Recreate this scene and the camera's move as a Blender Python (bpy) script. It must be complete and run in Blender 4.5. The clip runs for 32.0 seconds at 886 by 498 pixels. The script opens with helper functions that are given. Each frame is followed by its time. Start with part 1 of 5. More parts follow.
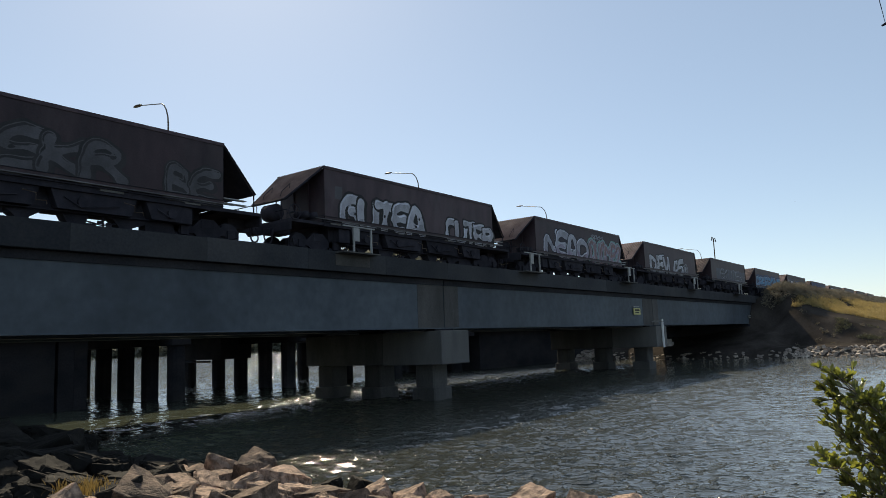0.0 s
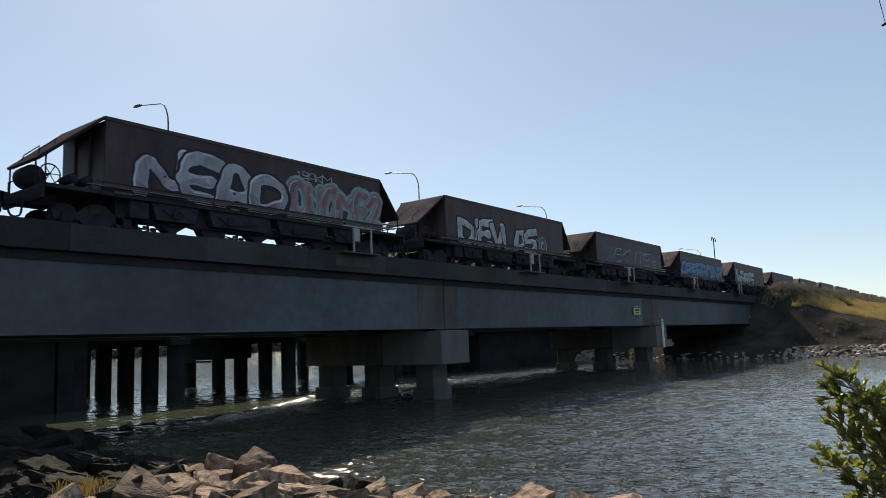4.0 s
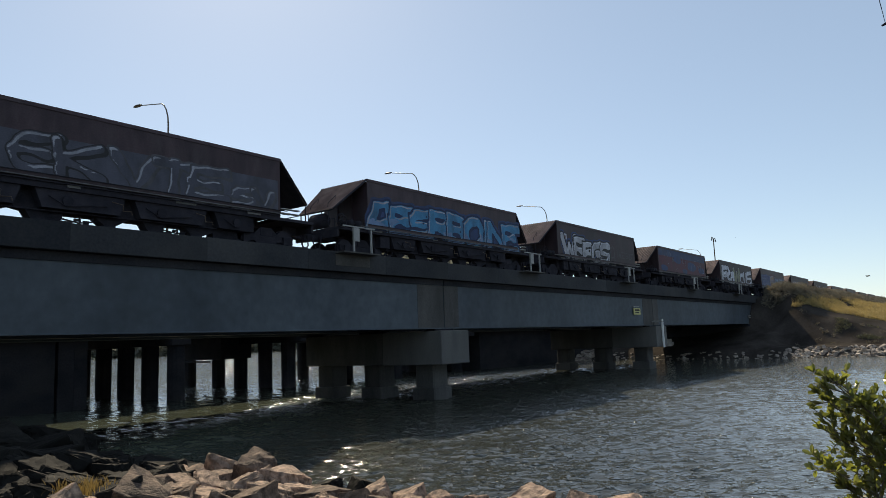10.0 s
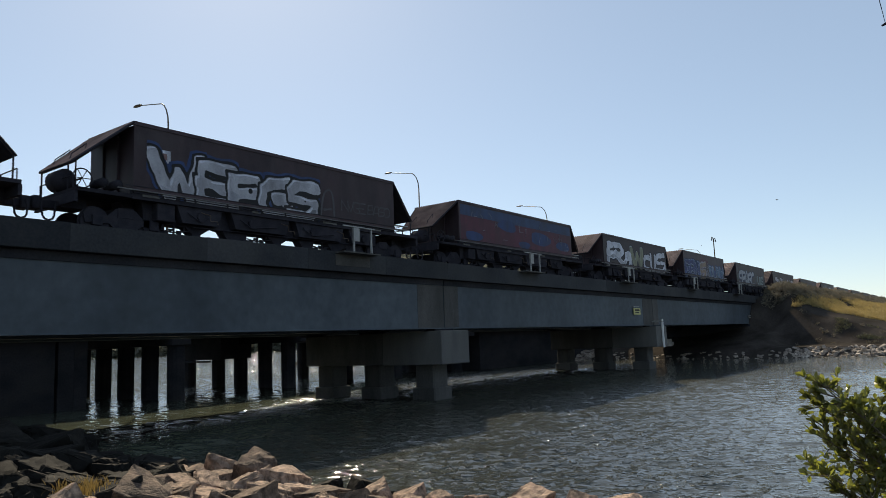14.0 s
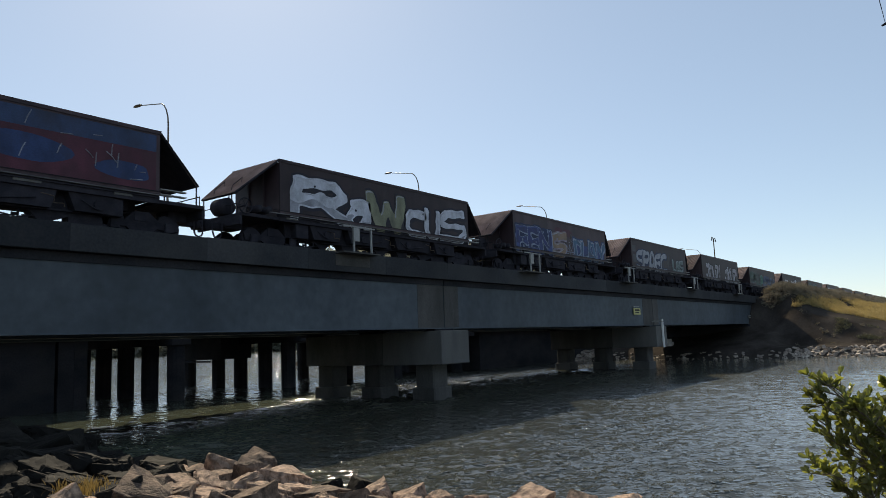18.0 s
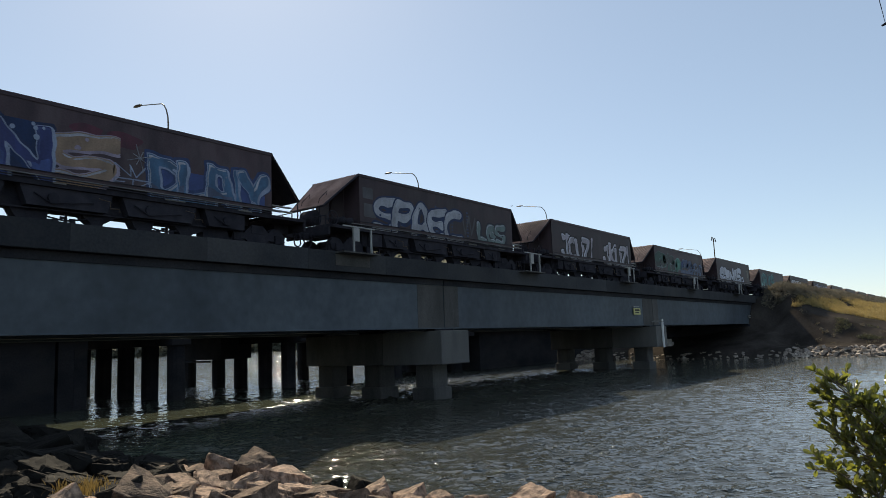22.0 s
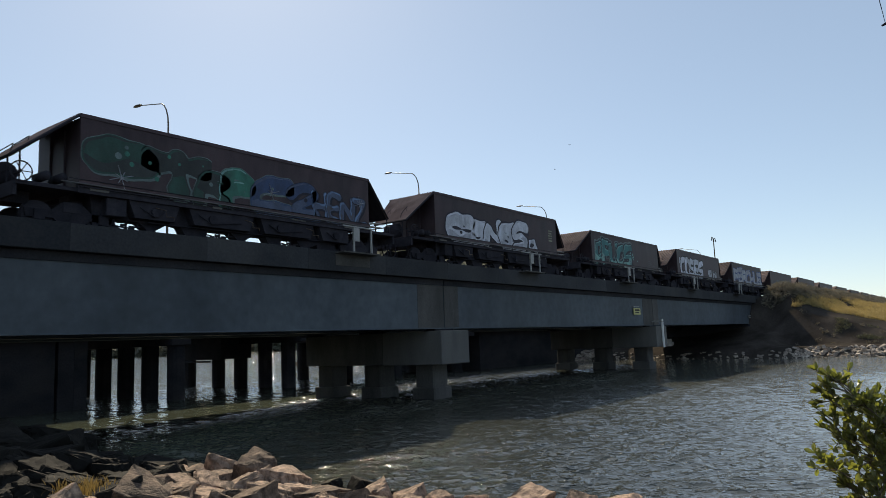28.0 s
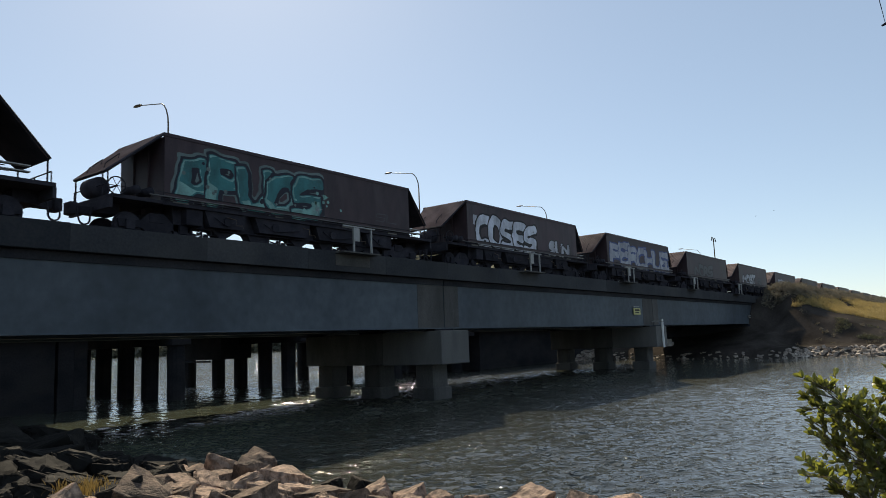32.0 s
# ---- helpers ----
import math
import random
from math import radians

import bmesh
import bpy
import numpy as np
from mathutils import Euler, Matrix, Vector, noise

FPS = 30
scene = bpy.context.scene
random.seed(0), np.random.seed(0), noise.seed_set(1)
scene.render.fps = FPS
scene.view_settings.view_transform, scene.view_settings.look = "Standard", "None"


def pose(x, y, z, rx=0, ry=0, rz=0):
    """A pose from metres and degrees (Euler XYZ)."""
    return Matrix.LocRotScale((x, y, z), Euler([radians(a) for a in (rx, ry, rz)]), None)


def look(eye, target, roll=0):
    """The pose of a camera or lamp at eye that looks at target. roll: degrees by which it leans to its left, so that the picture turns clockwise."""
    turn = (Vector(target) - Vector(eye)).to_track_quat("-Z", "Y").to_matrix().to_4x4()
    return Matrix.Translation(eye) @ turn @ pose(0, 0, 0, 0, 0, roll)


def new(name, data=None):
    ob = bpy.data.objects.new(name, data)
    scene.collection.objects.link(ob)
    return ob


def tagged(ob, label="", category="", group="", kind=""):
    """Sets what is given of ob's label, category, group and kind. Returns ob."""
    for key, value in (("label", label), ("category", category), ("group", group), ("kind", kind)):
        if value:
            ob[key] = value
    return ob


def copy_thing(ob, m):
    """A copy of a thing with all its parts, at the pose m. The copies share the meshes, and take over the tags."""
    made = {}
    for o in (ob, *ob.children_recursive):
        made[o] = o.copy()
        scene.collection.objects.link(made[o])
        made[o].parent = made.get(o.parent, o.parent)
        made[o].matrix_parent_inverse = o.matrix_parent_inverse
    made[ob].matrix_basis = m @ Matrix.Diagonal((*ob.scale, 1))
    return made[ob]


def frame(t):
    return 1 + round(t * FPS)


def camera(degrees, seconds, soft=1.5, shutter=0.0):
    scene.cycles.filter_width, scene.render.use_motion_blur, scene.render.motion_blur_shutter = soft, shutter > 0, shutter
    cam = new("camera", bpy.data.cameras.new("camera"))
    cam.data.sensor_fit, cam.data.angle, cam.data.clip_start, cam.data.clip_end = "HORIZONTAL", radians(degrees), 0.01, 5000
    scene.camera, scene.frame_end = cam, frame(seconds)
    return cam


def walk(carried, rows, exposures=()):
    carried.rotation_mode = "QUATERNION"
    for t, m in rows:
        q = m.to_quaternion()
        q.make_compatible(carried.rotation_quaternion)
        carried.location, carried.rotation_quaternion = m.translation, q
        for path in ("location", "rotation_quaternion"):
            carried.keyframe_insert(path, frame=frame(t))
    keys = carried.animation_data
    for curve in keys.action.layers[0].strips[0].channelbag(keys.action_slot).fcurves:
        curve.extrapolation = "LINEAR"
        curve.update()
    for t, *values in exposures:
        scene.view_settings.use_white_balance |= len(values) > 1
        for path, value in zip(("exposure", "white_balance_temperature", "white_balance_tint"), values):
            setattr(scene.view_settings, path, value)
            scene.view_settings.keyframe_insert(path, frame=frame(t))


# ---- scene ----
cam = camera(63.75, 32.0, soft=0.7, shutter=0.12)
EYE = Vector((0, 0, 2.4))
VIEW = look(EYE, EYE + Vector((0.79493, 0.59283, 0.12900)), -2.29)
walk(cam, [(0, VIEW), (32, VIEW)], exposures=[(0, 0.09, 7750, 7), (32, 0.09, 7750, 7)])

# ---- light: high sun behind the bridges, clear sky ----
SUN_AZ, SUN_EL = radians(37.5), radians(40.3)
world = bpy.data.worlds.new("sky")
scene.world = world
world.use_nodes = True
wt = world.node_tree
sky = wt.nodes.new("ShaderNodeTexSky")
sky.sky_type = "NISHITA"
sky.sun_disc = False
sky.sun_elevation, sky.sun_rotation = SUN_EL, SUN_AZ
sky.air_density, sky.dust_density, sky.ozone_density = 0.78, 0.25, 2.0
wt.nodes["Background"].inputs[1].default_value = 0.138
wt.links.new(sky.outputs[0], wt.nodes["Background"].inputs[0])
haze = wt.nodes.new("ShaderNodeBackground")
haze.inputs[0].default_value, haze.inputs[1].default_value = (0.48, 0.66, 0.98, 1), 0.92
veil = wt.nodes.new("ShaderNodeMixShader")
veil.inputs[0].default_value = 0.4
wt.links.new(wt.nodes["Background"].outputs[0], veil.inputs[1])
wt.links.new(haze.outputs[0], veil.inputs[2])
wt.links.new(veil.outputs[0], wt.nodes["World Output"].inputs[0])
sun_data = bpy.data.lights.new("sun", "SUN")
sun_data.energy, sun_data.angle, sun_data.color = 5.0, radians(0.53), (1.0, 0.93, 0.82)
sun = new("sun", sun_data)
SUN_DIR = Vector((math.sin(SUN_AZ) * math.cos(SUN_EL), math.cos(SUN_AZ) * math.cos(SUN_EL), math.sin(SUN_EL)))
sun.matrix_world = look(SUN_DIR * 100, (0, 0, 0))


# ---- materials ----
def mat(name, c1, c2, scale=2.0, rough=0.8, bump=0.15, bscale=25.0, metal=0.0, tint=0.0, stain=None, stain_amt=0.5, stretch=(1, 1, 1), spec=0.3):
    m = bpy.data.materials.new(name)
    m.use_nodes = True
    t = m.node_tree
    b = t.nodes["Principled BSDF"]
    L = t.links.new
    co = t.nodes.new("ShaderNodeTexCoord")
    info = t.nodes.new("ShaderNodeObjectInfo")
    off = t.nodes.new("ShaderNodeVectorMath"); off.operation = "MULTIPLY_ADD"
    L(co.outputs["Object"], off.inputs[0])
    off.inputs[1].default_value = stretch
    rnd = t.nodes.new("ShaderNodeMath"); rnd.operation = "MULTIPLY"; rnd.inputs[1].default_value = 37.0
    L(info.outputs["Random"], rnd.inputs[0])
    L(rnd.outputs[0], off.inputs[2])
    n1 = t.nodes.new("ShaderNodeTexNoise"); n1.inputs["Scale"].default_value = scale; n1.inputs["Detail"].default_value = 6
    L(off.outputs[0], n1.inputs["Vector"])
    n2 = t.nodes.new("ShaderNodeTexNoise"); n2.inputs["Scale"].default_value = bscale; n2.inputs["Detail"].default_value = 4
    L(co.outputs["Object"], n2.inputs["Vector"])
    r1 = t.nodes.new("ShaderNodeValToRGB")
    r1.color_ramp.elements[0].position, r1.color_ramp.elements[1].position = 0.32, 0.68
    r1.color_ramp.elements[0].color, r1.color_ramp.elements[1].color = (*c1, 1), (*c2, 1)
    L(n1.outputs[0], r1.inputs[0])
    col = r1.outputs[0]
    fine = t.nodes.new("ShaderNodeMix"); fine.data_type = "RGBA"; fine.blend_type = "OVERLAY"; fine.inputs[0].default_value = 0.35
    L(col, fine.inputs[6]); L(n2.outputs[0], fine.inputs[7])
    col = fine.outputs[2]
    if stain:
        n3 = t.nodes.new("ShaderNodeTexNoise"); n3.inputs["Scale"].default_value = scale * 0.45; n3.inputs["Detail"].default_value = 8
        n3.inputs["Roughness"].default_value = 0.7
        L(off.outputs[0], n3.inputs["Vector"])
        r3 = t.nodes.new("ShaderNodeMapRange"); r3.inputs[1].default_value, r3.inputs[2].default_value, r3.inputs[4].default_value = 0.5, 0.72, stain_amt
        L(n3.outputs[0], r3.inputs[0])
        mx = t.nodes.new("ShaderNodeMix"); mx.data_type = "RGBA"
        L(r3.outputs[0], mx.inputs[0]); L(col, mx.inputs[6]); mx.inputs[7].default_value = (*stain, 1)
        col = mx.outputs[2]
    if tint:
        hs = t.nodes.new("ShaderNodeHueSaturation")
        mr = t.nodes.new("ShaderNodeMapRange"); mr.inputs[3].default_value, mr.inputs[4].default_value = 1 - tint, 1 + tint
        L(info.outputs["Random"], mr.inputs[0]); L(mr.outputs[0], hs.inputs["Value"]); L(col, hs.inputs["Color"])
        col = hs.outputs[0]
    L(col, b.inputs["Base Color"])
    rr = t.nodes.new("ShaderNodeMapRange"); rr.inputs[3].default_value, rr.inputs[4].default_value = max(rough - 0.15, 0.05), min(rough + 0.12, 1)
    L(n1.outputs[0], rr.inputs[0]); L(rr.outputs[0], b.inputs["Roughness"])
    b.inputs["Metallic"].default_value = metal
    b.inputs["Specular IOR Level"].default_value = spec
    if bump:
        bp = t.nodes.new("ShaderNodeBump"); bp.inputs["Strength"].default_value = bump; bp.inputs["Distance"].default_value = 0.03
        L(n2.outputs[0], bp.inputs["Height"]); L(bp.outputs[0], b.inputs["Normal"])
    return m


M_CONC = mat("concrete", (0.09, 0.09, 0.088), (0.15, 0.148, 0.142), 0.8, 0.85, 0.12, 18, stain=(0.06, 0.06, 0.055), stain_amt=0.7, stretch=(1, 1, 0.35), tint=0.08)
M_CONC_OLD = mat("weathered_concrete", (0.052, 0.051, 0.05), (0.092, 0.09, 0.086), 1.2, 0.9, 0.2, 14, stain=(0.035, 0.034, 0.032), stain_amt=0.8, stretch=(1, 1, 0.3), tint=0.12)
M_GIRDER = mat("painted_girder", (0.052, 0.066, 0.08), (0.095, 0.115, 0.134), 0.3, 0.6, 0.02, 3, stain=(0.045, 0.052, 0.057), stain_amt=0.7, stretch=(1, 1, 0.45), spec=0.12)
M_BODY = mat("hopper_paint", (0.032, 0.022, 0.027), (0.064, 0.043, 0.05), 1.1, 0.55, 0.1, 22, stain=(0.08, 0.066, 0.07), stain_amt=0.6, stretch=(1.6, 1, 0.6), tint=0.3, spec=0.22)
M_HOOD = mat("hood_sheet", (0.16, 0.105, 0.086), (0.29, 0.2, 0.168), 1.5, 0.75, 0.1, 30, stain=(0.085, 0.06, 0.052), stain_amt=0.7, tint=0.3, spec=0.1)
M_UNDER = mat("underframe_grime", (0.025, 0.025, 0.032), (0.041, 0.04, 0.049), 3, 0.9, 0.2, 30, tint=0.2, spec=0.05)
M_STEEL = mat("galvanised_steel", (0.24, 0.25, 0.25), (0.34, 0.34, 0.335), 4, 0.6, 0.05, 60, metal=0.3)
M_RAIL = mat("rail_steel", (0.10, 0.075, 0.06), (0.17, 0.13, 0.1), 5, 0.5, 0.1, 60, metal=0.5)
# dark concrete with the shade under the bridges put into its colour
M_KERB = mat("dark_shaded_concrete", (0.022, 0.024, 0.029), (0.042, 0.043, 0.049), 0.8, 0.9, 0.2, 14, stain=(0.06, 0.058, 0.056), stain_amt=0.5, stretch=(0.6, 1, 1), spec=0.03)
M_EDGE = mat("deck_edge_concrete", (0.03, 0.033, 0.038), (0.054, 0.057, 0.062), 0.7, 0.85, 0.15, 14, stain=(0.075, 0.073, 0.07), stain_amt=0.5, stretch=(0.5, 1, 0.6), tint=0.18, spec=0.05)
# paler than the wagon sides: sky light on the ledge is painted in
M_LEDGE = mat("skylit_ledge", (0.075, 0.075, 0.08), (0.16, 0.158, 0.16), 3, 0.7, 0.1, 30, stain=(0.04, 0.038, 0.038), stain_amt=0.6, stretch=(0.6, 1, 1), spec=0.2)
M_BALLAST = mat("ballast", (0.05, 0.045, 0.04), (0.10, 0.09, 0.08), 14, 0.95, 0.8, 30)
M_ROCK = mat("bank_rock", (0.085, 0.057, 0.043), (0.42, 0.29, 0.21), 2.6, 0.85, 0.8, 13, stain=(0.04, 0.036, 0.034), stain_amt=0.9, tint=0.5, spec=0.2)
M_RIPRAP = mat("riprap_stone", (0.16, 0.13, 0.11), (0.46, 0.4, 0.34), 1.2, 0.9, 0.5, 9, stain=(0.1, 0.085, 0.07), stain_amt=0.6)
# dark rock: wet stone, and bridge shade put into the colour
M_ROCK_WET_SHADED = mat("wet_shaded_rock", (0.008, 0.0075, 0.007), (0.02, 0.0185, 0.016), 3, 0.85, 0.5, 14, tint=0.35, spec=0.1)
M_SOIL = mat("soil", (0.03, 0.026, 0.023), (0.066, 0.057, 0.051), 0.5, 0.95, 0.6, 6, stain=(0.03, 0.03, 0.02), stain_amt=0.7, spec=0.0)
M_GRASS = mat("dry_grass", (0.27, 0.21, 0.1), (0.46, 0.36, 0.18), 1.0, 0.9, 0.2, 20, tint=0.2)
M_REED = mat("bank_grass", (0.09, 0.085, 0.045), (0.2, 0.175, 0.095), 1.2, 0.9, 0.3, 9, tint=0.2)
M_SCRUB = mat("grey_scrub", (0.11, 0.105, 0.085), (0.24, 0.22, 0.175), 0.6, 0.95, 0.3, 9, spec=0.1)
M_LEAF = mat("mangrove_leaf", (0.09, 0.1, 0.045), (0.225, 0.215, 0.085), 9, 0.38, 0.05, 60, tint=0.45, spec=0.5)


def translucent(m, share, gain):
    """Lets part of the light through thin blades and leaves."""
    t = m.node_tree
    b = t.nodes["Principled BSDF"]
    src = b.inputs["Base Color"].links[0].from_socket
    tr = t.nodes.new("ShaderNodeBsdfTranslucent")
    g = t.nodes.new("ShaderNodeMix"); g.data_type = "RGBA"; g.blend_type = "MULTIPLY"; g.inputs[0].default_value = 1.0
    g.inputs[7].default_value = (*gain, 1)
    t.links.new(src, g.inputs[6]); t.links.new(g.outputs[2], tr.inputs[0])
    mx = t.nodes.new("ShaderNodeMixShader"); mx.inputs[0].default_value = share
    t.links.new(b.outputs[0], mx.inputs[1]); t.links.new(tr.outputs[0], mx.inputs[2])
    t.links.new(mx.outputs[0], t.nodes["Material Output"].inputs[0])


translucent(M_LEAF, 0.5, (1.4, 1.5, 0.6))
# distance haze put into the colour: pale leaves, brightened from behind
M_HILL = mat("hazy_hill_foliage", (0.11, 0.115, 0.09), (0.2, 0.2, 0.165), 0.02, 0.9, 0.0, 9, spec=0.0)
translucent(M_HILL, 0.5, (1.3, 1.3, 1.3))
translucent(M_SCRUB, 0.3, (1.1, 1.0, 0.9))
translucent(M_GRASS, 0.4, (1.2, 1.15, 0.9))
M_TUFT = mat("tuft_grass", (0.17, 0.12, 0.05), (0.42, 0.31, 0.14), 3.0, 0.9, 0.2, 20, tint=0.2)
translucent(M_TUFT, 0.4, (1.2, 1.1, 0.8))
M_BARK = mat("bark", (0.09, 0.07, 0.05), (0.16, 0.13, 0.1), 9, 0.9, 0.4, 40)
M_WHITE = mat("white_paint", (0.6, 0.6, 0.58), (0.75, 0.75, 0.72), 4, 0.6, 0.05, 40)
M_BIRD = mat("bird_feathers", (0.05, 0.045, 0.04), (0.12, 0.11, 0.1), 30, 0.8, 0.0)


def water_material():
    m = bpy.data.materials.new("creek_water")
    m.use_nodes = True
    t = m.node_tree
    b = t.nodes["Principled BSDF"]
    L = t.links.new
    co = t.nodes.new("ShaderNodeTexCoord")
    big = t.nodes.new("ShaderNodeTexNoise"); big.inputs["Scale"].default_value = 0.06; big.inputs["Detail"].default_value = 3
    L(co.outputs["Object"], big.inputs["Vector"])
    ramp = t.nodes.new("ShaderNodeValToRGB")
    ramp.color_ramp.elements[0].color, ramp.color_ramp.elements[1].color = (0.031, 0.033, 0.025, 1), (0.05, 0.052, 0.039, 1)
    L(big.outputs[0], ramp.inputs[0])
    b.inputs["Roughness"].default_value = 0.055
    b.inputs["IOR"].default_value = 1.6
    mp = t.nodes.new("ShaderNodeMapping"); mp.vector_type = "TEXTURE"; mp.inputs["Rotation"].default_value = (0, 0, radians(34)); mp.inputs["Scale"].default_value = (0.75, 1.6, 1)
    L(co.outputs["Object"], mp.inputs[0])
    # choppy in the cove, calm among the piles and on the open reach
    sep = t.nodes.new("ShaderNodeSeparateXYZ"); L(co.outputs["Object"], sep.inputs[0])
    lee = t.nodes.new("ShaderNodeMath"); lee.operation = "MULTIPLY_ADD"; lee.inputs[1].default_value = -0.6
    L(sep.outputs[0], lee.inputs[0]); L(sep.outputs[1], lee.inputs[2])

    def span(source, a, b, va, vb):
        r = t.nodes.new("ShaderNodeMapRange"); r.interpolation_type = "SMOOTHSTEP"
        for i, v in enumerate((a, b, va, vb)):
            r.inputs[i + 1].default_value = v
        L(source, r.inputs[0])
        return r.outputs[0]

    def joint(op, a, b):
        r = t.nodes.new("ShaderNodeMath"); r.operation = op
        L(a, r.inputs[0]); L(b, r.inputs[1])
        return r.outputs[0]

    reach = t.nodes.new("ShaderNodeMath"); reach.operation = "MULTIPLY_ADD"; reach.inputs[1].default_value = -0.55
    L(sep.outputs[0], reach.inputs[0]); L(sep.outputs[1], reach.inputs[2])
    beyond = span(sep.outputs[1], 30.0, 42.0, 0.0, 1.0)
    piles = joint("MAXIMUM", span(lee.outputs[0], 10.0, 13.5, 1.0, 0.12), beyond)
    # gusts come down between the two bridges; the rail bridge keeps its near side still
    gap = joint("MULTIPLY", joint("MULTIPLY", span(sep.outputs[1], 17.0, 20.0, 0.0, 1.0), span(sep.outputs[0], 44.0, 52.0, 1.0, 0.0)), piles)
    cove = joint("MULTIPLY", span(lee.outputs[0], 5.0, 8.0, 0.04, 0.6), piles)
    lull = joint("MAXIMUM", span(sep.outputs[1], 10.5, 14.0, 1.0, 0.35), joint("MAXIMUM", cove, gap))
    broad = span(reach.outputs[0], -9.0, -1.0, 0.2, 1.0)
    fine = joint("MULTIPLY", broad, lull)
    # lighter base painted in: sky reflection on the open reach, sunlight by the piles
    sky_lift = t.nodes.new("ShaderNodeMix"); sky_lift.data_type = "RGBA"
    sky_lift.inputs["B"].default_value = (0.125, 0.13, 0.112, 1)
    L(span(reach.outputs[0], -11.0, 1.0, 0.8, 0.0), sky_lift.inputs["Factor"]); L(ramp.outputs[0], sky_lift.inputs["A"])
    sun_lift = t.nodes.new("ShaderNodeMix"); sun_lift.data_type = "RGBA"
    sun_lift.inputs["B"].default_value = (0.068, 0.079, 0.058, 1)
    L(joint("MULTIPLY", span(lee.outputs[0], 7.0, 11.0, 0.0, 1.0), span(sep.outputs[1], 28.0, 36.0, 1.0, 0.2)), sun_lift.inputs["Factor"]); L(sky_lift.outputs["Result"], sun_lift.inputs["A"])
    L(sun_lift.outputs["Result"], b.inputs["Base Color"])
    both = joint("MULTIPLY", fine, piles)
    prev = None
    for sc, d in ((8.0, 0.007), (22.0, 0.005)):
        n = t.nodes.new("ShaderNodeTexNoise"); n.inputs["Scale"].default_value = sc; n.inputs["Detail"].default_value = 1.5
        L(mp.outputs[0], n.inputs["Vector"])
        bp = t.nodes.new("ShaderNodeBump"); bp.inputs["Distance"].default_value = d
        L(fine, bp.inputs["Strength"]); L(n.outputs[0], bp.inputs["Height"])
        if prev:
            L(prev.outputs[0], bp.inputs["Normal"])
        prev = bp
    # short chop in the cove beside the rocks
    n = t.nodes.new("ShaderNodeTexNoise"); n.inputs["Scale"].default_value = 7.0; n.inputs["Detail"].default_value = 2.0
    L(mp.outputs[0], n.inputs["Vector"])
    bp = t.nodes.new("ShaderNodeBump"); bp.inputs["Distance"].default_value = 0.042
    L(cove, bp.inputs["Strength"]); L(n.outputs[0], bp.inputs["Height"]); L(prev.outputs[0], bp.inputs["Normal"])
    prev = bp
    # sparse steep wavelets that catch the sun
    for sc, lo, hi, d in ((5.5, 0.52, 0.76, 0.066), (13.0, 0.55, 0.75, 0.034)):
        n = t.nodes.new("ShaderNodeTexNoise"); n.inputs["Scale"].default_value = sc; n.inputs["Detail"].default_value = 1.0
        L(mp.outputs[0], n.inputs["Vector"])
        mr = t.nodes.new("ShaderNodeMapRange"); mr.interpolation_type = "SMOOTHSTEP"
        mr.inputs[1].default_value, mr.inputs[2].default_value = lo, hi
        L(n.outputs[0], mr.inputs[0])
        bp = t.nodes.new("ShaderNodeBump"); bp.inputs["Distance"].default_value = d
        L(both, bp.inputs["Strength"])
        L(mr.outputs[0], bp.inputs["Height"]); L(prev.outputs[0], bp.inputs["Normal"])
        prev = bp
    L(prev.outputs[0], b.inputs["Normal"])
    return m


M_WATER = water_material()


# ---- mesh helpers ----
def box(bm, x0, x1, y0, y1, z0, z1, bev=0.0):
    r = bmesh.ops.create_cube(bm, size=1.0, matrix=Matrix.LocRotScale(((x0 + x1) / 2, (y0 + y1) / 2, (z0 + z1) / 2), None, (abs(x1 - x0), abs(y1 - y0), abs(z1 - z0))))
    if bev:
        es = list({e for v in r["verts"] for e in v.link_edges})
        bmesh.ops.bevel(bm, geom=es, offset=bev, segments=1, affect="EDGES")


def cyl(bm, a, b, r, n=10, r2=None):
    a, b = Vector(a), Vector(b)
    d = b - a
    m = Matrix.Translation((a + b) / 2) @ d.to_track_quat("Z", "Y").to_matrix().to_4x4()
    bmesh.ops.create_cone(bm, cap_ends=True, segments=n, radius1=r, radius2=r if r2 is None else r2, depth=d.length, matrix=m)


def tube(bm, pts, r, n=6, r2=None):
    k = len(pts) - 1
    rings = []
    for i, p in enumerate(pts):
        p = Vector(p)
        d = (Vector(pts[min(i + 1, k)]) - Vector(pts[max(i - 1, 0)])).normalized()
        q = d.to_track_quat("Z", "Y")
        rad = r if r2 is None else r + (r2 - r) * i / k
        rings.append([bm.verts.new(p + q @ Vector((rad * math.cos(2 * math.pi * j / n), rad * math.sin(2 * math.pi * j / n), 0))) for j in range(n)])
    for A, B in zip(rings, rings[1:]):
        for j in range(n):
            bm.faces.new((A[j], A[(j + 1) % n], B[(j + 1) % n], B[j]))
    bm.faces.new(rings[0][::-1]); bm.faces.new(rings[-1])


def ring(bm, c, axis, R, r, n=18, m=6):
    q = Vector(axis).to_track_quat("Z", "Y")
    vs = []
    for i in range(n):
        a = 2 * math.pi * i / n
        vs.append([bm.verts.new(Vector(c) + q @ Vector(((R + r * math.cos(2 * math.pi * j / m)) * math.cos(a), (R + r * math.cos(2 * math.pi * j / m)) * math.sin(a), r * math.sin(2 * math.pi * j / m)))) for j in range(m)])
    for i in range(n):
        for j in range(m):
            bm.faces.new((vs[i][j], vs[(i + 1) % n][j], vs[(i + 1) % n][(j + 1) % m], vs[i][(j + 1) % m]))


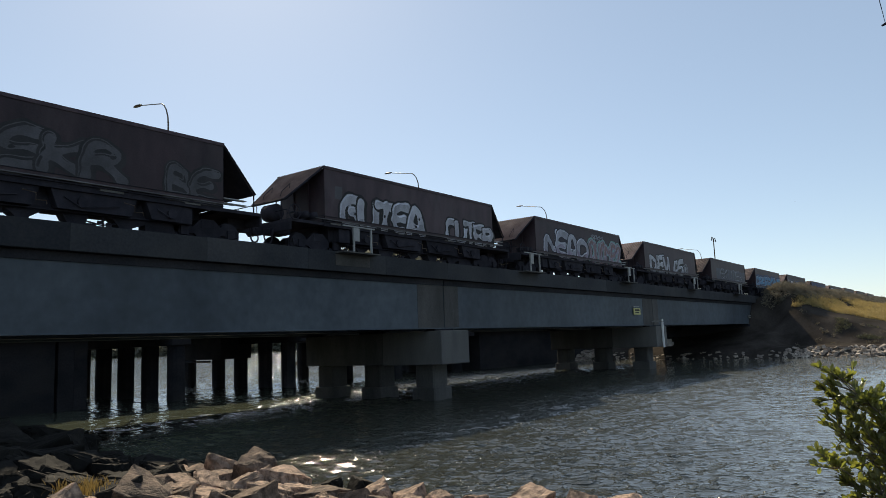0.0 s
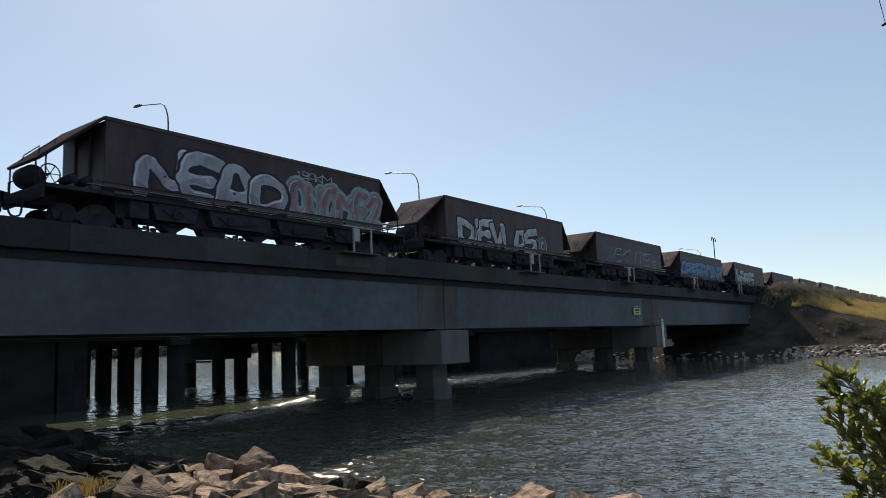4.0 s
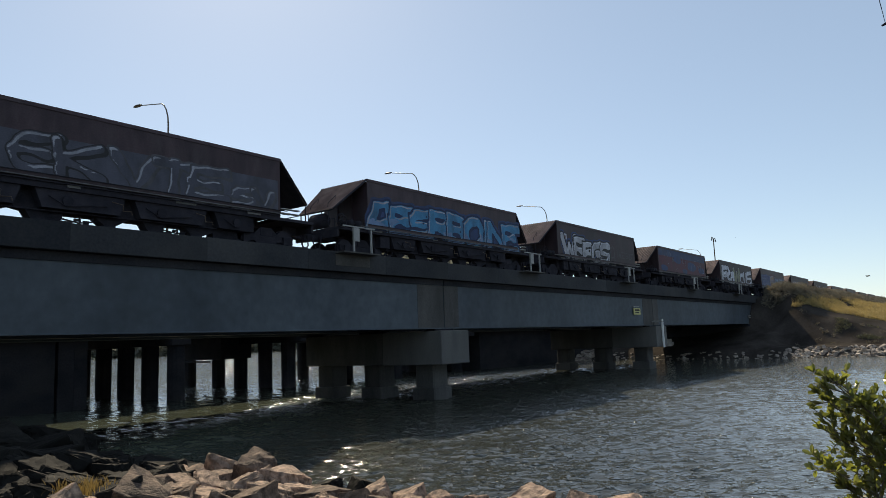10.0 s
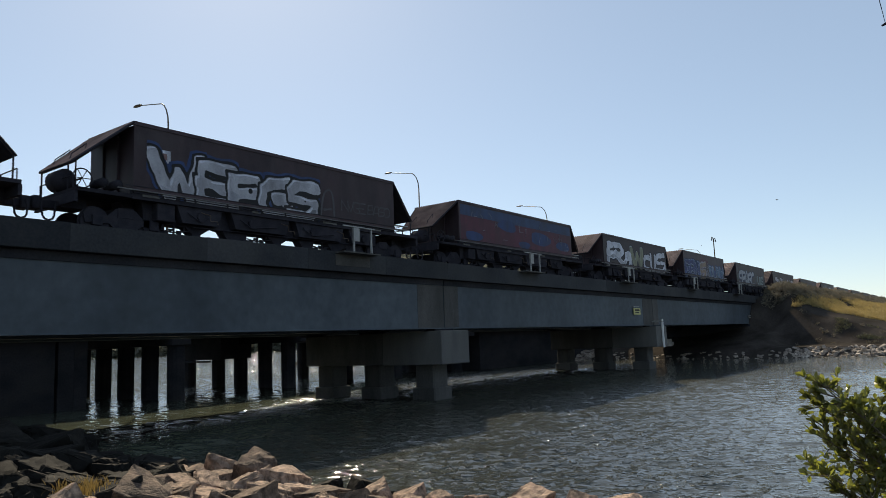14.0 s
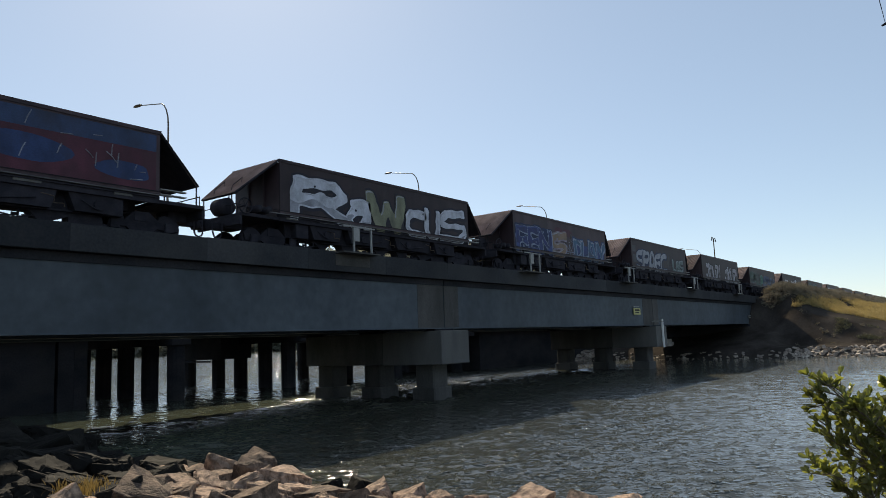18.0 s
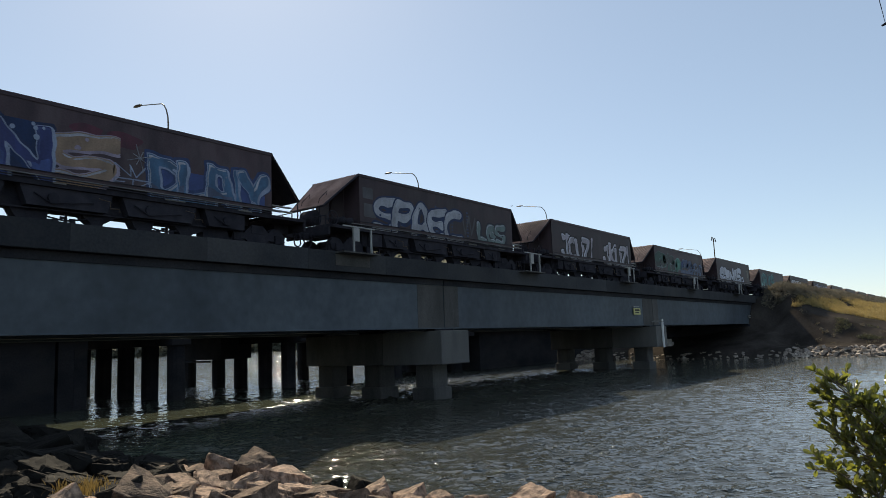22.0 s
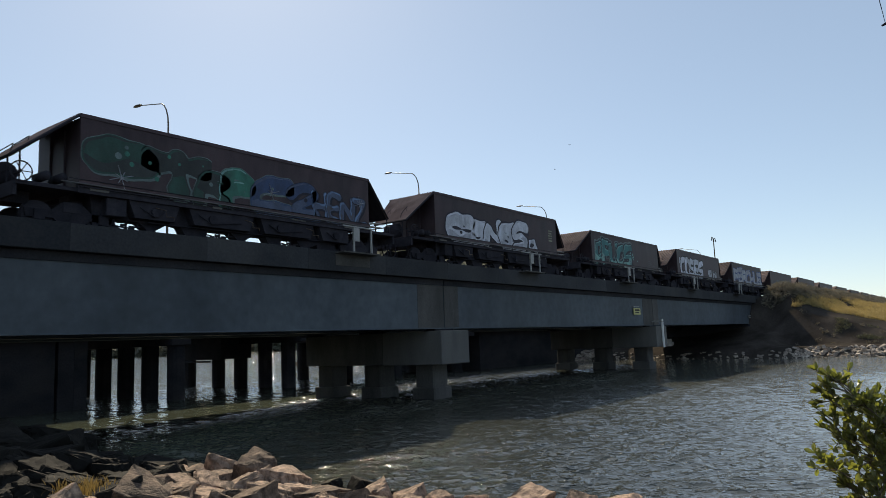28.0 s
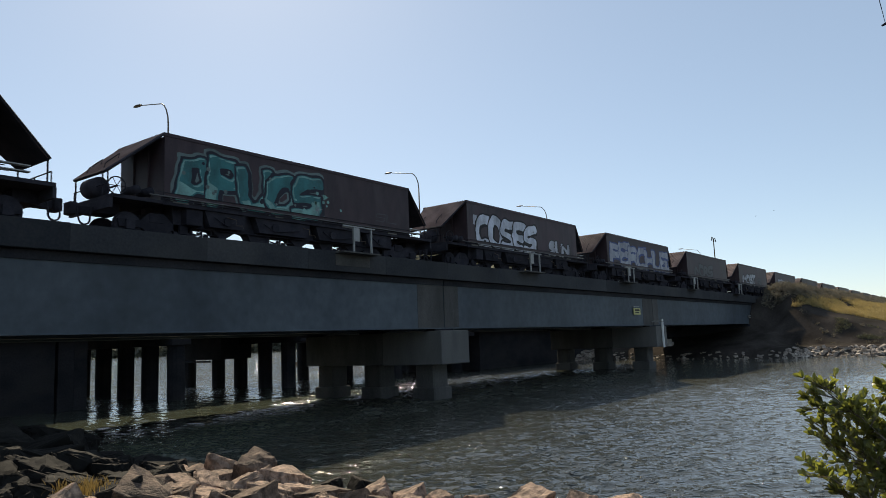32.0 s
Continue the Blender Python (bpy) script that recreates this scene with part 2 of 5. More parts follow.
def prism(bm, poly, y0, y1):
    """A polygon in x and z, drawn out along y."""
    A = [bm.verts.new((x, y0, z)) for x, z in poly]
    B = [bm.verts.new((x, y1, z)) for x, z in poly]
    n = len(poly)
    bm.faces.new(A); bm.faces.new(B[::-1])
    for i in range(n):
        bm.faces.new((A[i], B[i], B[(i + 1) % n], A[(i + 1) % n]))
    bmesh.ops.recalc_face_normals(bm, faces=bm.faces)


def mesh_of(name, bm, material, smooth=False):
    me = bpy.data.meshes.new(name)
    bm.to_mesh(me)
    bm.free()
    me.materials.append(material)
    if smooth:
        me.polygons.foreach_set("use_smooth", [True] * len(me.polygons))
    return me


def part(name, bm, material, parent, label="", smooth=False):
    me = mesh_of(name, bm, material, smooth) if isinstance(bm, bmesh.types.BMesh) else bm
    ob = new(name, me)
    ob.parent = parent
    if label:
        tagged(ob, label)
    return ob


def boxpart(name, dims, material, parent, label="", bev=0.0):
    bm = bmesh.new()
    box(bm, *dims, bev)
    return part(name, bm, material, parent, label)


def thing(name, m, label, category, group="", kind=""):
    ob = new(name)
    ob.matrix_basis = m
    return tagged(ob, label, category, group, kind)


# ---- ground, one sheet ----
def smooth(a, b, v):
    v = min(max((v - a) / (b - a), 0.0), 1.0)
    return v * v * (3 - 2 * v)


def lerp(v, xs, zs):
    return float(np.interp(v, xs, zs))


def ground_z(x, y):
    n = noise.noise((x * 0.35, y * 0.35, 0)) * 0.18 + noise.noise((x * 1.3, y * 1.3, 4)) * 0.06
    # near bank
    shore = 7.7 + 0.5 * noise.noise((0, y * 0.2, 7)) + (smooth(27, 36, y) * 5.0) - smooth(60, 120, y) * 40 - smooth(8, 40, -y) * 0
    dz = shore - x
    near = lerp(dz, [-40, -4, 0, 0.6, 1.6, 3.2, 6, 12, 40], [-3, -1.2, -0.12, 0.26, 0.52, 0.72, 0.88, 1.2, 1.6])
    near += smooth(15, 19, y) * (1 - smooth(46, 60, y)) * smooth(2, 14, dz) * 3.2
    # far bank
    fshore = 63.0 + smooth(12, 30, y) * 2.5 + smooth(75, 130, y) * 500 + 0.6 * noise.noise((3, y * 0.15, 2))
    fz = x - fshore
    brow = min(max(2.3 + 0.27 * (y - 6.5), 1.7), 4.4)
    cut = lerp(fz, [-40, -6, 0, 1.6, 7.4, 10.6, 13, 36, 90], [-3, -1.4, -0.1, 0.75, 0.85, brow - 0.5, brow, brow + 1.3, brow + 2.0])
    spill = lerp(fz, [-40, -6, 0, 2, 11, 12.6, 14, 90], [-3, -1.4, -0.1, 0.8, 2.5, 5.2, 5.5, 5.5])
    under = smooth(13.6, 16.2, y) * (1 - smooth(28, 36, y))
    cut = cut * (1 - under) + spill * under
    crest = smooth(9, 14, fz) * (1 - 0.55 * under) * (1 - smooth(26, 34, y)) * smooth(11.0, 15.6, y) * (1.65 - 0.9 * smooth(12, 60, fz))
    cutting = smooth(16.3, 18.3, y) * (1 - smooth(25.5, 27, y)) * smooth(8, 13, fz)
    z = cut + crest
    z = z * (1 - cutting) + 5.45 * cutting
    if y > 34:
        z = min(z, 2.2 + 1.0 * noise.noise((x * 0.05, y * 0.05, 1))) if fz > 0 else z
    if fz > -1:
        return z + n * (1 if not cutting else 0.2)
    if dz > -1:
        return near + n
    return min(max(near, z), -0.5)


def graded(a, b, step, far, grow):
    v = list(np.arange(a, b, step)) + [b]
    s, lo, hi = step, a, b
    left, right = [], []
    while lo > -far:
        s *= grow; lo -= s; left.append(lo)
    s = step
    while hi < far:
        s *= grow; hi += s; right.append(hi)
    return left[::-1] + v + right


def sheet(name, xs, ys, zfun, material, kind_label, category):
    nx, ny = len(xs), len(ys)
    verts = [(x, y, zfun(x, y)) for y in ys for x in xs]
    faces = [(j * nx + i, j * nx + i + 1, (j + 1) * nx + i + 1, (j + 1) * nx + i) for j in range(ny - 1) for i in range(nx - 1)]
    me = bpy.data.meshes.new(name)
    me.from_pydata(verts, [], faces)
    me.polygons.foreach_set("use_smooth", [True] * len(me.polygons))
    me.materials.append(material)
    return tagged(new(name, me), kind_label, category, kind="structure")


gx = sorted(set([round(v, 3) for v in list(np.arange(-6, 12, 0.4)) + list(np.arange(12, 60, 4.0)) + list(np.arange(60, 110, 0.8)) + [112, 115, 120, 126, 134, 144, 156, 170, 190, 215, 250, 300, 380, 500, 700, 1000, 1500, 2200, 3200, 4500] + [-8, -11, -15, -20, -30, -50, -90, -160, -300, -600, -1200, -2500, -4500]]))
gy = sorted(set([round(v, 3) for v in list(np.arange(-4, 30, 0.6)) + list(np.arange(30, 80, 2.0)) + [84, 90, 97, 105, 115, 130, 150, 180, 220, 280, 360, 500, 700, 1000, 1500, 2200, 3200, 4500] + [-6, -9, -13, -18, -25, -35, -50, -80, -130, -220, -400, -800, -1600, -3000, -4500]]))
ground = sheet("ground", gx, gy, ground_z, M_SOIL, "bare brown soil banks either side of a tidal creek", "ground")

# ---- water: one rippled sheet that drifts with the current ----
def water_sheet():
    rng = random.Random(41)
    xs = np.array(graded(6.6, 40.0, 0.056, 900, 1.02))
    ys = np.array(graded(-1.0, 26.0, 0.06, 900, 1.02))
    X, Y = np.meshgrid(xs, ys)
    Z = np.zeros_like(X)
    # wind ripples that lean towards the near bank: slow backs, steep fronts
    for i in range(44):
        wl = 0.2 * (6.0 ** (rng.random() ** 1.5))
        a = radians(212) + rng.gauss(0, 0.42)
        amp = 0.0062 * wl
        bend = 0.9 * np.sin(X * rng.uniform(0.3, 1.1) + Y * rng.uniform(-1.0, 1.0) + rng.uniform(0, 6))
        p = (X * math.cos(a) + Y * math.sin(a)) * (2 * math.pi / wl) + rng.uniform(0, 6.28) + bend
        gust = np.clip(0.7 + 1.1 * np.sin(X * rng.uniform(0.3, 1.6) + Y * rng.uniform(-1.6, 1.6) + rng.uniform(0, 6)), 0.0, 2.0)
        Z += amp * gust * (np.sin(p) - 0.38 * np.sin(2 * p) + 0.14 * np.sin(3 * p))
    # choppy in the cove beside the rocks, still among the piles and on the open reach
    Z *= 1 + 0.5 * np.clip((Y - 0.6 * X - 5.0) / 3, 0, 1)
    Z *= 1 - 0.62 * np.clip((Y - 0.6 * X - 10.0) / 3.5, 0, 1)
    Z *= 1 - 0.75 * np.clip((0.55 * X - Y - 1.0) / 8, 0, 1)
    # still in the lee of the rail bridge, gusty between the bridges
    Z *= 1 - 0.6 * np.clip((Y - 10.5) / 3.5, 0, 1) * np.clip((19.5 - Y) / 2.5, 0, 1) * np.clip((11 - Y + 0.6 * X) / 3, 0, 1)
    Z *= 1 + 1.3 * np.clip((Y - 18.5) / 3, 0, 1) * np.clip((54 - X) / 8, 0, 1) * np.clip((32 - Y) / 4, 0, 1) * np.clip((9 - Y + 0.6 * X) / 3, 0, 1)
    Z *= np.clip(1.5 - np.maximum(np.abs(X - 16) / 50, np.abs(Y - 10) / 50), 0.0, 1.0)
    nx, ny = len(xs), len(ys)
    me = bpy.data.meshes.new("water")
    idx = np.arange(nx * ny).reshape(ny, nx)
    quads = np.stack((idx[:-1, :-1], idx[:-1, 1:], idx[1:, 1:], idx[1:, :-1]), -1).reshape(-1, 4)
    me.vertices.add(nx * ny)
    me.vertices.foreach_set("co", np.stack((X, Y, Z), -1).astype(np.float32).ravel())
    me.loops.add(quads.size)
    me.loops.foreach_set("vertex_index", quads.ravel().astype(np.int32))
    me.polygons.add(len(quads))
    me.polygons.foreach_set("loop_start", np.arange(0, quads.size, 4, dtype=np.int32))
    me.polygons.foreach_set("use_smooth", np.ones(len(quads), dtype=bool))
    me.update(calc_edges=True)
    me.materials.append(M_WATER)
    return tagged(new("water", me), "rippled green-brown creek water glinting in the sun", "water", kind="structure")


water = water_sheet()


# ---- rail bridge ----
SPANS = [(-22.9, 0.6), (0.6, 24.15), (24.15, 48.15), (48.15, 77.3)]
YF, YB = 18.1, 26.4


def rail_bridge():
    b = thing("rail_bridge", pose(0, 0, 0), "grey concrete rail bridge on square column piers over the creek", "bridge")
    for x0, x1 in SPANS:
        for y0, y1, flip in ((YF, YF + 0.5, 1), (21.9, 22.5, 0), (YB - 0.5, YB, -1)):
            bm = bmesh.new()
            box(bm, x0 + 0.02, x1 - 0.02, y0, y1, 2.95, 4.99, 0.015)
            g = part("girder", bm, M_GIRDER, b, "smooth blue-grey girder with end joints")
            if flip:
                yy = y0 - 0.012 if flip > 0 else y1 - 0.01
                boxpart("end_block", (x0 + 0.03, x0 + 1.05, yy, yy + 0.022, 2.97, 4.74), M_CONC_OLD, g)
                boxpart("end_block", (x1 - 1.75, x1 - 0.03, yy, yy + 0.022, 2.97, 4.74), M_CONC_OLD, g)
                yt = y0 - 0.05 if flip > 0 else y1 - 0.01
                boxpart("top_flange", (x0 + 0.02, x1 - 0.02, yt, yt + 0.06, 4.76, 4.985), M_KERB, g)
                yb = y0 - 0.03 if flip > 0 else y1 - 0.01
                boxpart("bottom_flange", (x0 + 0.02, x1 - 0.02, yb, yb + 0.04, 2.94, 2.985), M_GIRDER, g)
        boxpart("deck_slab", (x0, x1 - 0.01, YF - 0.25, YB + 0.25, 4.992, 5.25), M_KERB, b)
        for yk in (YF - 0.3, YB + 0.1):
            n = max(1, round((x1 - x0) / 3.93))
            for i in range(n):
                xa, xb = x0 + (x1 - x0) * i / n, x0 + (x1 - x0) * (i + 1) / n
                boxpart("kerb", (xa + 0.002, xb - 0.002, yk, yk + 0.2, 5.0, 5.69 + 0.012 * (i % 2)), M_EDGE, b, bev=0.004)
        boxpart("ballast_bed", (x0, x1 - 0.01, YF - 0.05, YB + 0.05, 5.255, 5.56), M_BALLAST, b)
    for x in (0.6, 24.15, 48.1):
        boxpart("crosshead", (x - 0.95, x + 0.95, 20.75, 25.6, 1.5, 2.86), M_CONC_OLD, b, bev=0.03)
        # end piece in the lighter concrete: its stronger light is in the colour
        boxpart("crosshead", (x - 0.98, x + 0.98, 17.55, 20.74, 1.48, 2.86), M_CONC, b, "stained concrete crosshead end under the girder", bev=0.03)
        for y in (18.98, 21.96, 24.95):
            c = boxpart("column", (x - 0.36, x + 0.64, y - 0.5, y + 0.5, -1.5, 1.5), M_CONC_OLD, b, "square concrete column", bev=0.06)
            boxpart("footing", (x - 0.47, x + 0.75, y - 0.61, y + 0.61, -1.5, 0.52), M_CONC_OLD, c, "wider weed-stained base", bev=0.05)
        for y in (18.35, 22.2, 26.1):
            boxpart("bearing", (x - 0.6, x + 0.6, y - 0.25, y + 0.25, 2.86, 2.948), M_UNDER, b)
    # dark material carries the shade below the deck
    boxpart("abutment", (73.0, 79.0, 17.9, 27.2, 0.2, 2.93), M_KERB, b, "dark concrete abutment at the far bank", bev=0.05)
    boxpart("abutment", (77.32, 79.0, 17.3, 27.0, 2.935, 5.3), M_CONC_OLD, b)
    return b


rail_bridge()


def track(yc):
    t = thing("railway_track", pose(0, yc, 0), "steel rails on concrete sleepers in ballast", "railway track", "tracks on the bridge", "structure")
    for s in (-0.755, 0.685):
        bm = bmesh.new()
        box(bm, -60, 420, s, s + 0.07, 5.66, 5.80)
        box(bm, -60, 420, s - 0.04, s + 0.11, 5.63, 5.659)
        part("rail", bm, M_RAIL, t)
    bm = bmesh.new()
    box(bm, -0.12, 0.12, -1.25, 1.25, 5.5, 5.63)
    me = mesh_of("sleeper", bm, M_CONC_OLD)
    for i in range(130):
        part("sleeper", me, None, t).location.x = 4 + i * 0.62
    return t


track(20.8)
track(24.5)


def refuge():
    r = thing("refuge_railing", pose(0, 0, 0), "pale galvanised refuge handrail on a small bridge-edge platform", "railing", "refuges along the bridge")
    boxpart("platform", (-0.55, 1.35, -0.75, 0.1, 0.0, 0.05), M_CONC_OLD, r)
    for x in (-0.03, 0.87):
        bm = bmesh.new(); box(bm, x, x + 0.06, -0.72, -0.66, 0.051, 0.92)
        part("post", bm, M_STEEL, r)
    boxpart("top_rail", (-0.54, 1.08, -0.725, -0.665, 0.921, 0.965), M_STEEL, r)
    boxpart("panel", (-0.06, 0.24, -0.75, -0.732, 0.42, 0.9), M_STEEL, r, "pale rectangular plate")
    return r


r0 = refuge()
r0.matrix_basis = pose(18.1, 18.1, 5.62)
for x in (30.5, 42.7, 55.5, 68.3):
    copy_thing(r0, pose(x, 18.1, 5.62))
boxpart("mortar_patch", (-0.55, 1.2, -0.324, -0.303, -0.42, -0.03), M_CONC_OLD, r0, "paler patched concrete below the platform")


# ---- road bridge behind ----
def road_bridge():
    b = thing("road_bridge", pose(0, 0, 0), "dark concrete road bridge on rows of round piles", "bridge")
    # deck, piles and walls: the shade below the bridge is in their colour
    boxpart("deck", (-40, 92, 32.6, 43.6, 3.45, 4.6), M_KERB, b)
    for i in range(22):
        for y in (32.4, 43.58):
            boxpart("parapet", (-40 + 6 * i, -34.02 + 6 * i, y, y + 0.24, 3.4, 5.5), M_CONC_OLD, b, bev=0.03)
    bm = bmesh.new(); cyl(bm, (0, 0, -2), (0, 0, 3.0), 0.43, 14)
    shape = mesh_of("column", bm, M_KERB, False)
    for k in range(4):
        x = 21.0 + 8.5 * k
        boxpart("headstock", (x - 0.55, x + 0.55, 32.3, 44.9 if k == 1 else 42.8, 2.75, 3.445), M_KERB, b, bev=0.03)
        for i in range(5):
            y = (34.13, 36.3, 38.77, 41.11, 44.4)[i] if k == 1 else 32.8 + 2.37 * i + 0.95 * (k % 2)
            part("column", shape, None, b).location = (x, y, 0)
    bm = bmesh.new(); cyl(bm, (28.95, 41.2, 1.7), (28.95, 44.3, 1.7), 0.06, 8)
    part("brace", bm, M_KERB, b, "thin horizontal brace between two piles")
    boxpart("headstock_beam", (27.6, 29.9, 38.2, 43.4, 1.85, 3.44), M_KERB, b)
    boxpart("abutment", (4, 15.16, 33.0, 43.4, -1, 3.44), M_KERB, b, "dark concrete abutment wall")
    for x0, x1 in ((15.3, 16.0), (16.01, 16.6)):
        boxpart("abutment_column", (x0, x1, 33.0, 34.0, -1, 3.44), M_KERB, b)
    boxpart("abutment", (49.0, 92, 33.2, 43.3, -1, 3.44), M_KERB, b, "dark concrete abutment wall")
    return b


road_bridge()


def street_lamp():
    l = thing("street_lamp", pose(0, 0, 0), "tall galvanised street lamp with a curved outreach arm", "street lamp", "lamps along the road bridge")
    bm = bmesh.new()
    tube(bm, [(0, 0, -11.2), (0, 0, -1.4)], 0.08, 8, 0.046)
    part("pole", bm, M_RAIL, l, "grey steel pole", True)
    bm = bmesh.new()
    pts = [(0, 0, -1.4)] + [(0, 0.85 * (1 - math.cos(a)), -1.4 + 1.35 * math.sin(a)) for a in (0.35, 0.7, 1.05, 1.35, 1.55)] + [(0, 2.7, 0.3)]
    tube(bm, pts, 0.042, 8, 0.028)
    part("arm", bm, M_RAIL, l, "curved outreach arm", True)
    bm = bmesh.new()
    bmesh.ops.create_uvsphere(bm, u_segments=12, v_segments=8, radius=1, matrix=Matrix.Translation((0, 3.1, 0.36)) @ Matrix.Diagonal((0.14, 0.42, 0.06, 1)))
    part("lamp_head", bm, M_RAIL, l, "flat oval lamp head", True)
    return l


s0 = street_lamp()
s0.matrix_basis = pose(21.18, 34, 16.05)
for x, z in ((42.74, 15.75), (63.36, 15.7), (113.1, 15.2), (139.2, 13.2)):
    copy_thing(s0, pose(x, 34, z))


# ---- hopper wagons ----
LEN, BODY, WID = 16.276, 11.71, 2.6


HOODS = ((1.62, 2.02), (1.55, 2.0))
TAPER = 0.35


def wagon():
    w = thing("hopper_wagon", pose(0, 0, 0), "grimy dark brown bogie hopper wagon with sloping end hoods", "railway wagon", "wagons of the train")
    T = 3.45
    for y0, y1 in ((0, 0.06), (WID - 0.06, WID)):
        s = boxpart("side_wall", (0 if y0 == 0 else 0.8, BODY, y0, y1, 1.42, T - 0.06), M_BODY, w)
        yo = y0 - 0.025 if y0 == 0 else y1 - 0.005
        boxpart("top_rail", (-0.03, BODY + 0.03, yo, yo + 0.09, T - 0.11, T), M_BODY, s)
        boxpart("bottom_rail", (-0.02, BODY + 0.02, yo, yo + 0.07, 1.41, 1.52), M_BODY, s)
    # upright end sheets with two ribs each
    for xe, q in ((0.0, -1), (BODY, 1)):
        bm = bmesh.new()
        box(bm, xe + (0.001 if q < 0 else -0.051), xe + (0.051 if q < 0 else -0.001), 0.061, WID - 0.061, 1.28, T - 0.12)
        for y in (0.85, 1.7):
            box(bm, min(xe, xe + q * 0.05), max(xe, xe + q * 0.05), y, y + 0.07, 1.28, T - 0.3)
        part("end_sheet", bm, M_BODY, w)
    boxpart("roof", (0.06, BODY - 0.06, 0.062, WID - 0.062, T - 0.3, T - 0.24), M_UNDER, w)
    # end hoods: corrugated sheets falling outwards
    n = 18
    for side in (0, 1):
        bm = bmesh.new()
        rows = []
        run, low = HOODS[side]
        for dx, dz, lift in ((0, T - 0.02, 1), (run, low, 1), (run, low - 0.03, 0), (0, T - 0.05, 0)):
            row = []
            for i in range(n * 2 + 1):
                o = 0.03 if i % 2 and lift else 0.0
                row.append(bm.verts.new((-dx - o if side == 0 else BODY + dx + o, TAPER * dx / run + (WID - 2 * TAPER * dx / run) * i / (2 * n), dz + o)))
            rows.append(row)
        for a in range(4):
            for i in range(n * 2):
                bm.faces.new((rows[a][i], rows[a][i + 1], rows[(a + 1) % 4][i + 1], rows[(a + 1) % 4][i]))
        for i in (0, -1):
            bm.faces.new([r[i] for r in rows])
        bmesh.ops.recalc_face_normals(bm, faces=bm.faces)
        h = part("end_hood", bm, M_HOOD, w, "rusty corrugated sloping hood")
        # added dark sheet: the shade under the hood is put into its colour
        bm = bmesh.new()
        q = -1 if side == 0 else 1
        e = 0 if side == 0 else BODY
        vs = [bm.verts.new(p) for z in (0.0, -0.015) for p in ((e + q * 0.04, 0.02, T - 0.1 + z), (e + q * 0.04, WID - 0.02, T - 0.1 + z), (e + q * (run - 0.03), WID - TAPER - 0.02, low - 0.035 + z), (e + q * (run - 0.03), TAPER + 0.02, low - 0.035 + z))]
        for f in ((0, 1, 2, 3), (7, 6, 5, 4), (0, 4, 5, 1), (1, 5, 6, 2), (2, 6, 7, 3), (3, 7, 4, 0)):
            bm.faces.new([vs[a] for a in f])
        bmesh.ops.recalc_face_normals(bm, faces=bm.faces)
        part("hood_lining", bm, M_UNDER, h, "dark underside sheet, shade in its colour")
        bm = bmesh.new()
        sx = -1 if side == 0 else 1
        xo = 0 if side == 0 else BODY
        for y, yt in ((0.0, TAPER), (WID, WID - TAPER)):
            tube(bm, [(xo, y, T - 0.03), (xo + sx * (run + 0.03), yt, low - 0.01)], 0.04, 4)
        tube(bm, [(xo + sx * (run + 0.02), TAPER - 0.02, low - 0.01), (xo + sx * (run + 0.02), WID - TAPER + 0.02, low - 0.01)], 0.04, 4)
        part("hood_frame", bm, M_UNDER, h)
        for y in (TAPER + 0.03, WID - TAPER - 0.03) if side else (0.62, WID - TAPER - 0.03):
            bm = bmesh.new(); tube(bm, [(xo + sx * (run - 0.02), y, low - 0.02), (xo + sx * (run - 0.02), y, 1.28)], 0.026, 5)
            part("hood_post", bm, M_UNDER, w)
        bm = bmesh.new(); tube(bm, [(xo + sx * 0.8, 1.85, low + (T - low) * (1 - 0.8 / run) - 0.1), (xo + sx * 0.8, 1.85, 1.28)], 0.026, 5)
        part("hood_post", bm, M_UNDER, w)
        for y in (0.8, 1.8):
            bm = bmesh.new()
            slope = (T - low) / run
            tube(bm, [(xo + sx * 0.65 * run, y, T - slope * 0.65 * run), (xo + sx * 0.62 * run, y, T - slope * 0.62 * run + 0.17), (xo + sx * 0.88 * run, y, T - slope * 0.88 * run + 0.17), (xo + sx * 0.92 * run, y, T - slope * 0.92 * run)], 0.016, 4)
            part("grab_rail", bm, M_UNDER, h)
        boxpart("platform", (min(xo + sx * 0.01, xo + sx * 1.62), max(xo + sx * 0.01, xo + sx * 1.62), 0.05, WID - 0.05, 1.16, 1.27), M_UNDER, w)
        bm = bmesh.new()
        tube(bm, [(xo + sx * 1.6, 0.3, 1.27), (xo + sx * 1.6, 0.3, 1.62), (xo + sx * 1.6, 2.3, 1.62), (xo + sx * 1.6, 2.3, 1.27)], 0.02, 5)
        tube(bm, [(xo + sx * 1.6, 1.3, 1.27), (xo + sx * 1.6, 1.3, 1.62)], 0.02, 5)
        part("hand_rail", bm, M_UNDER, w)
        c = boxpart("coupler", (min(xo + sx * 1.5, xo + sx * 2.28), max(xo + sx * 1.5, xo + sx * 2.28), WID / 2 - 0.12, WID / 2 + 0.12, 0.78, 1.02), M_UNDER, w, bev=0.02)
        boxpart("knuckle", (min(xo + sx * 2.05, xo + sx * 2.3), max(xo + sx * 2.05, xo + sx * 2.3), WID / 2 - 0.2, WID / 2 + 0.2, 0.72, 1.1), M_UNDER, c, bev=0.03)
        boxpart("draft_box", (min(xo + sx * 0.9, xo + sx * 1.62), max(xo + sx * 0.9, xo + sx * 1.62), WID / 2 - 0.35, WID / 2 + 0.35, 0.82, 1.159), M_UNDER, w)
        boxpart("buffer_beam", (min(xo + sx * 1.56, xo + sx * 1.66), max(xo + sx * 1.56, xo + sx * 1.66), 0.1, WID - 0.1, 0.86, 1.158), M_UNDER, w)
        bm = bmesh.new()
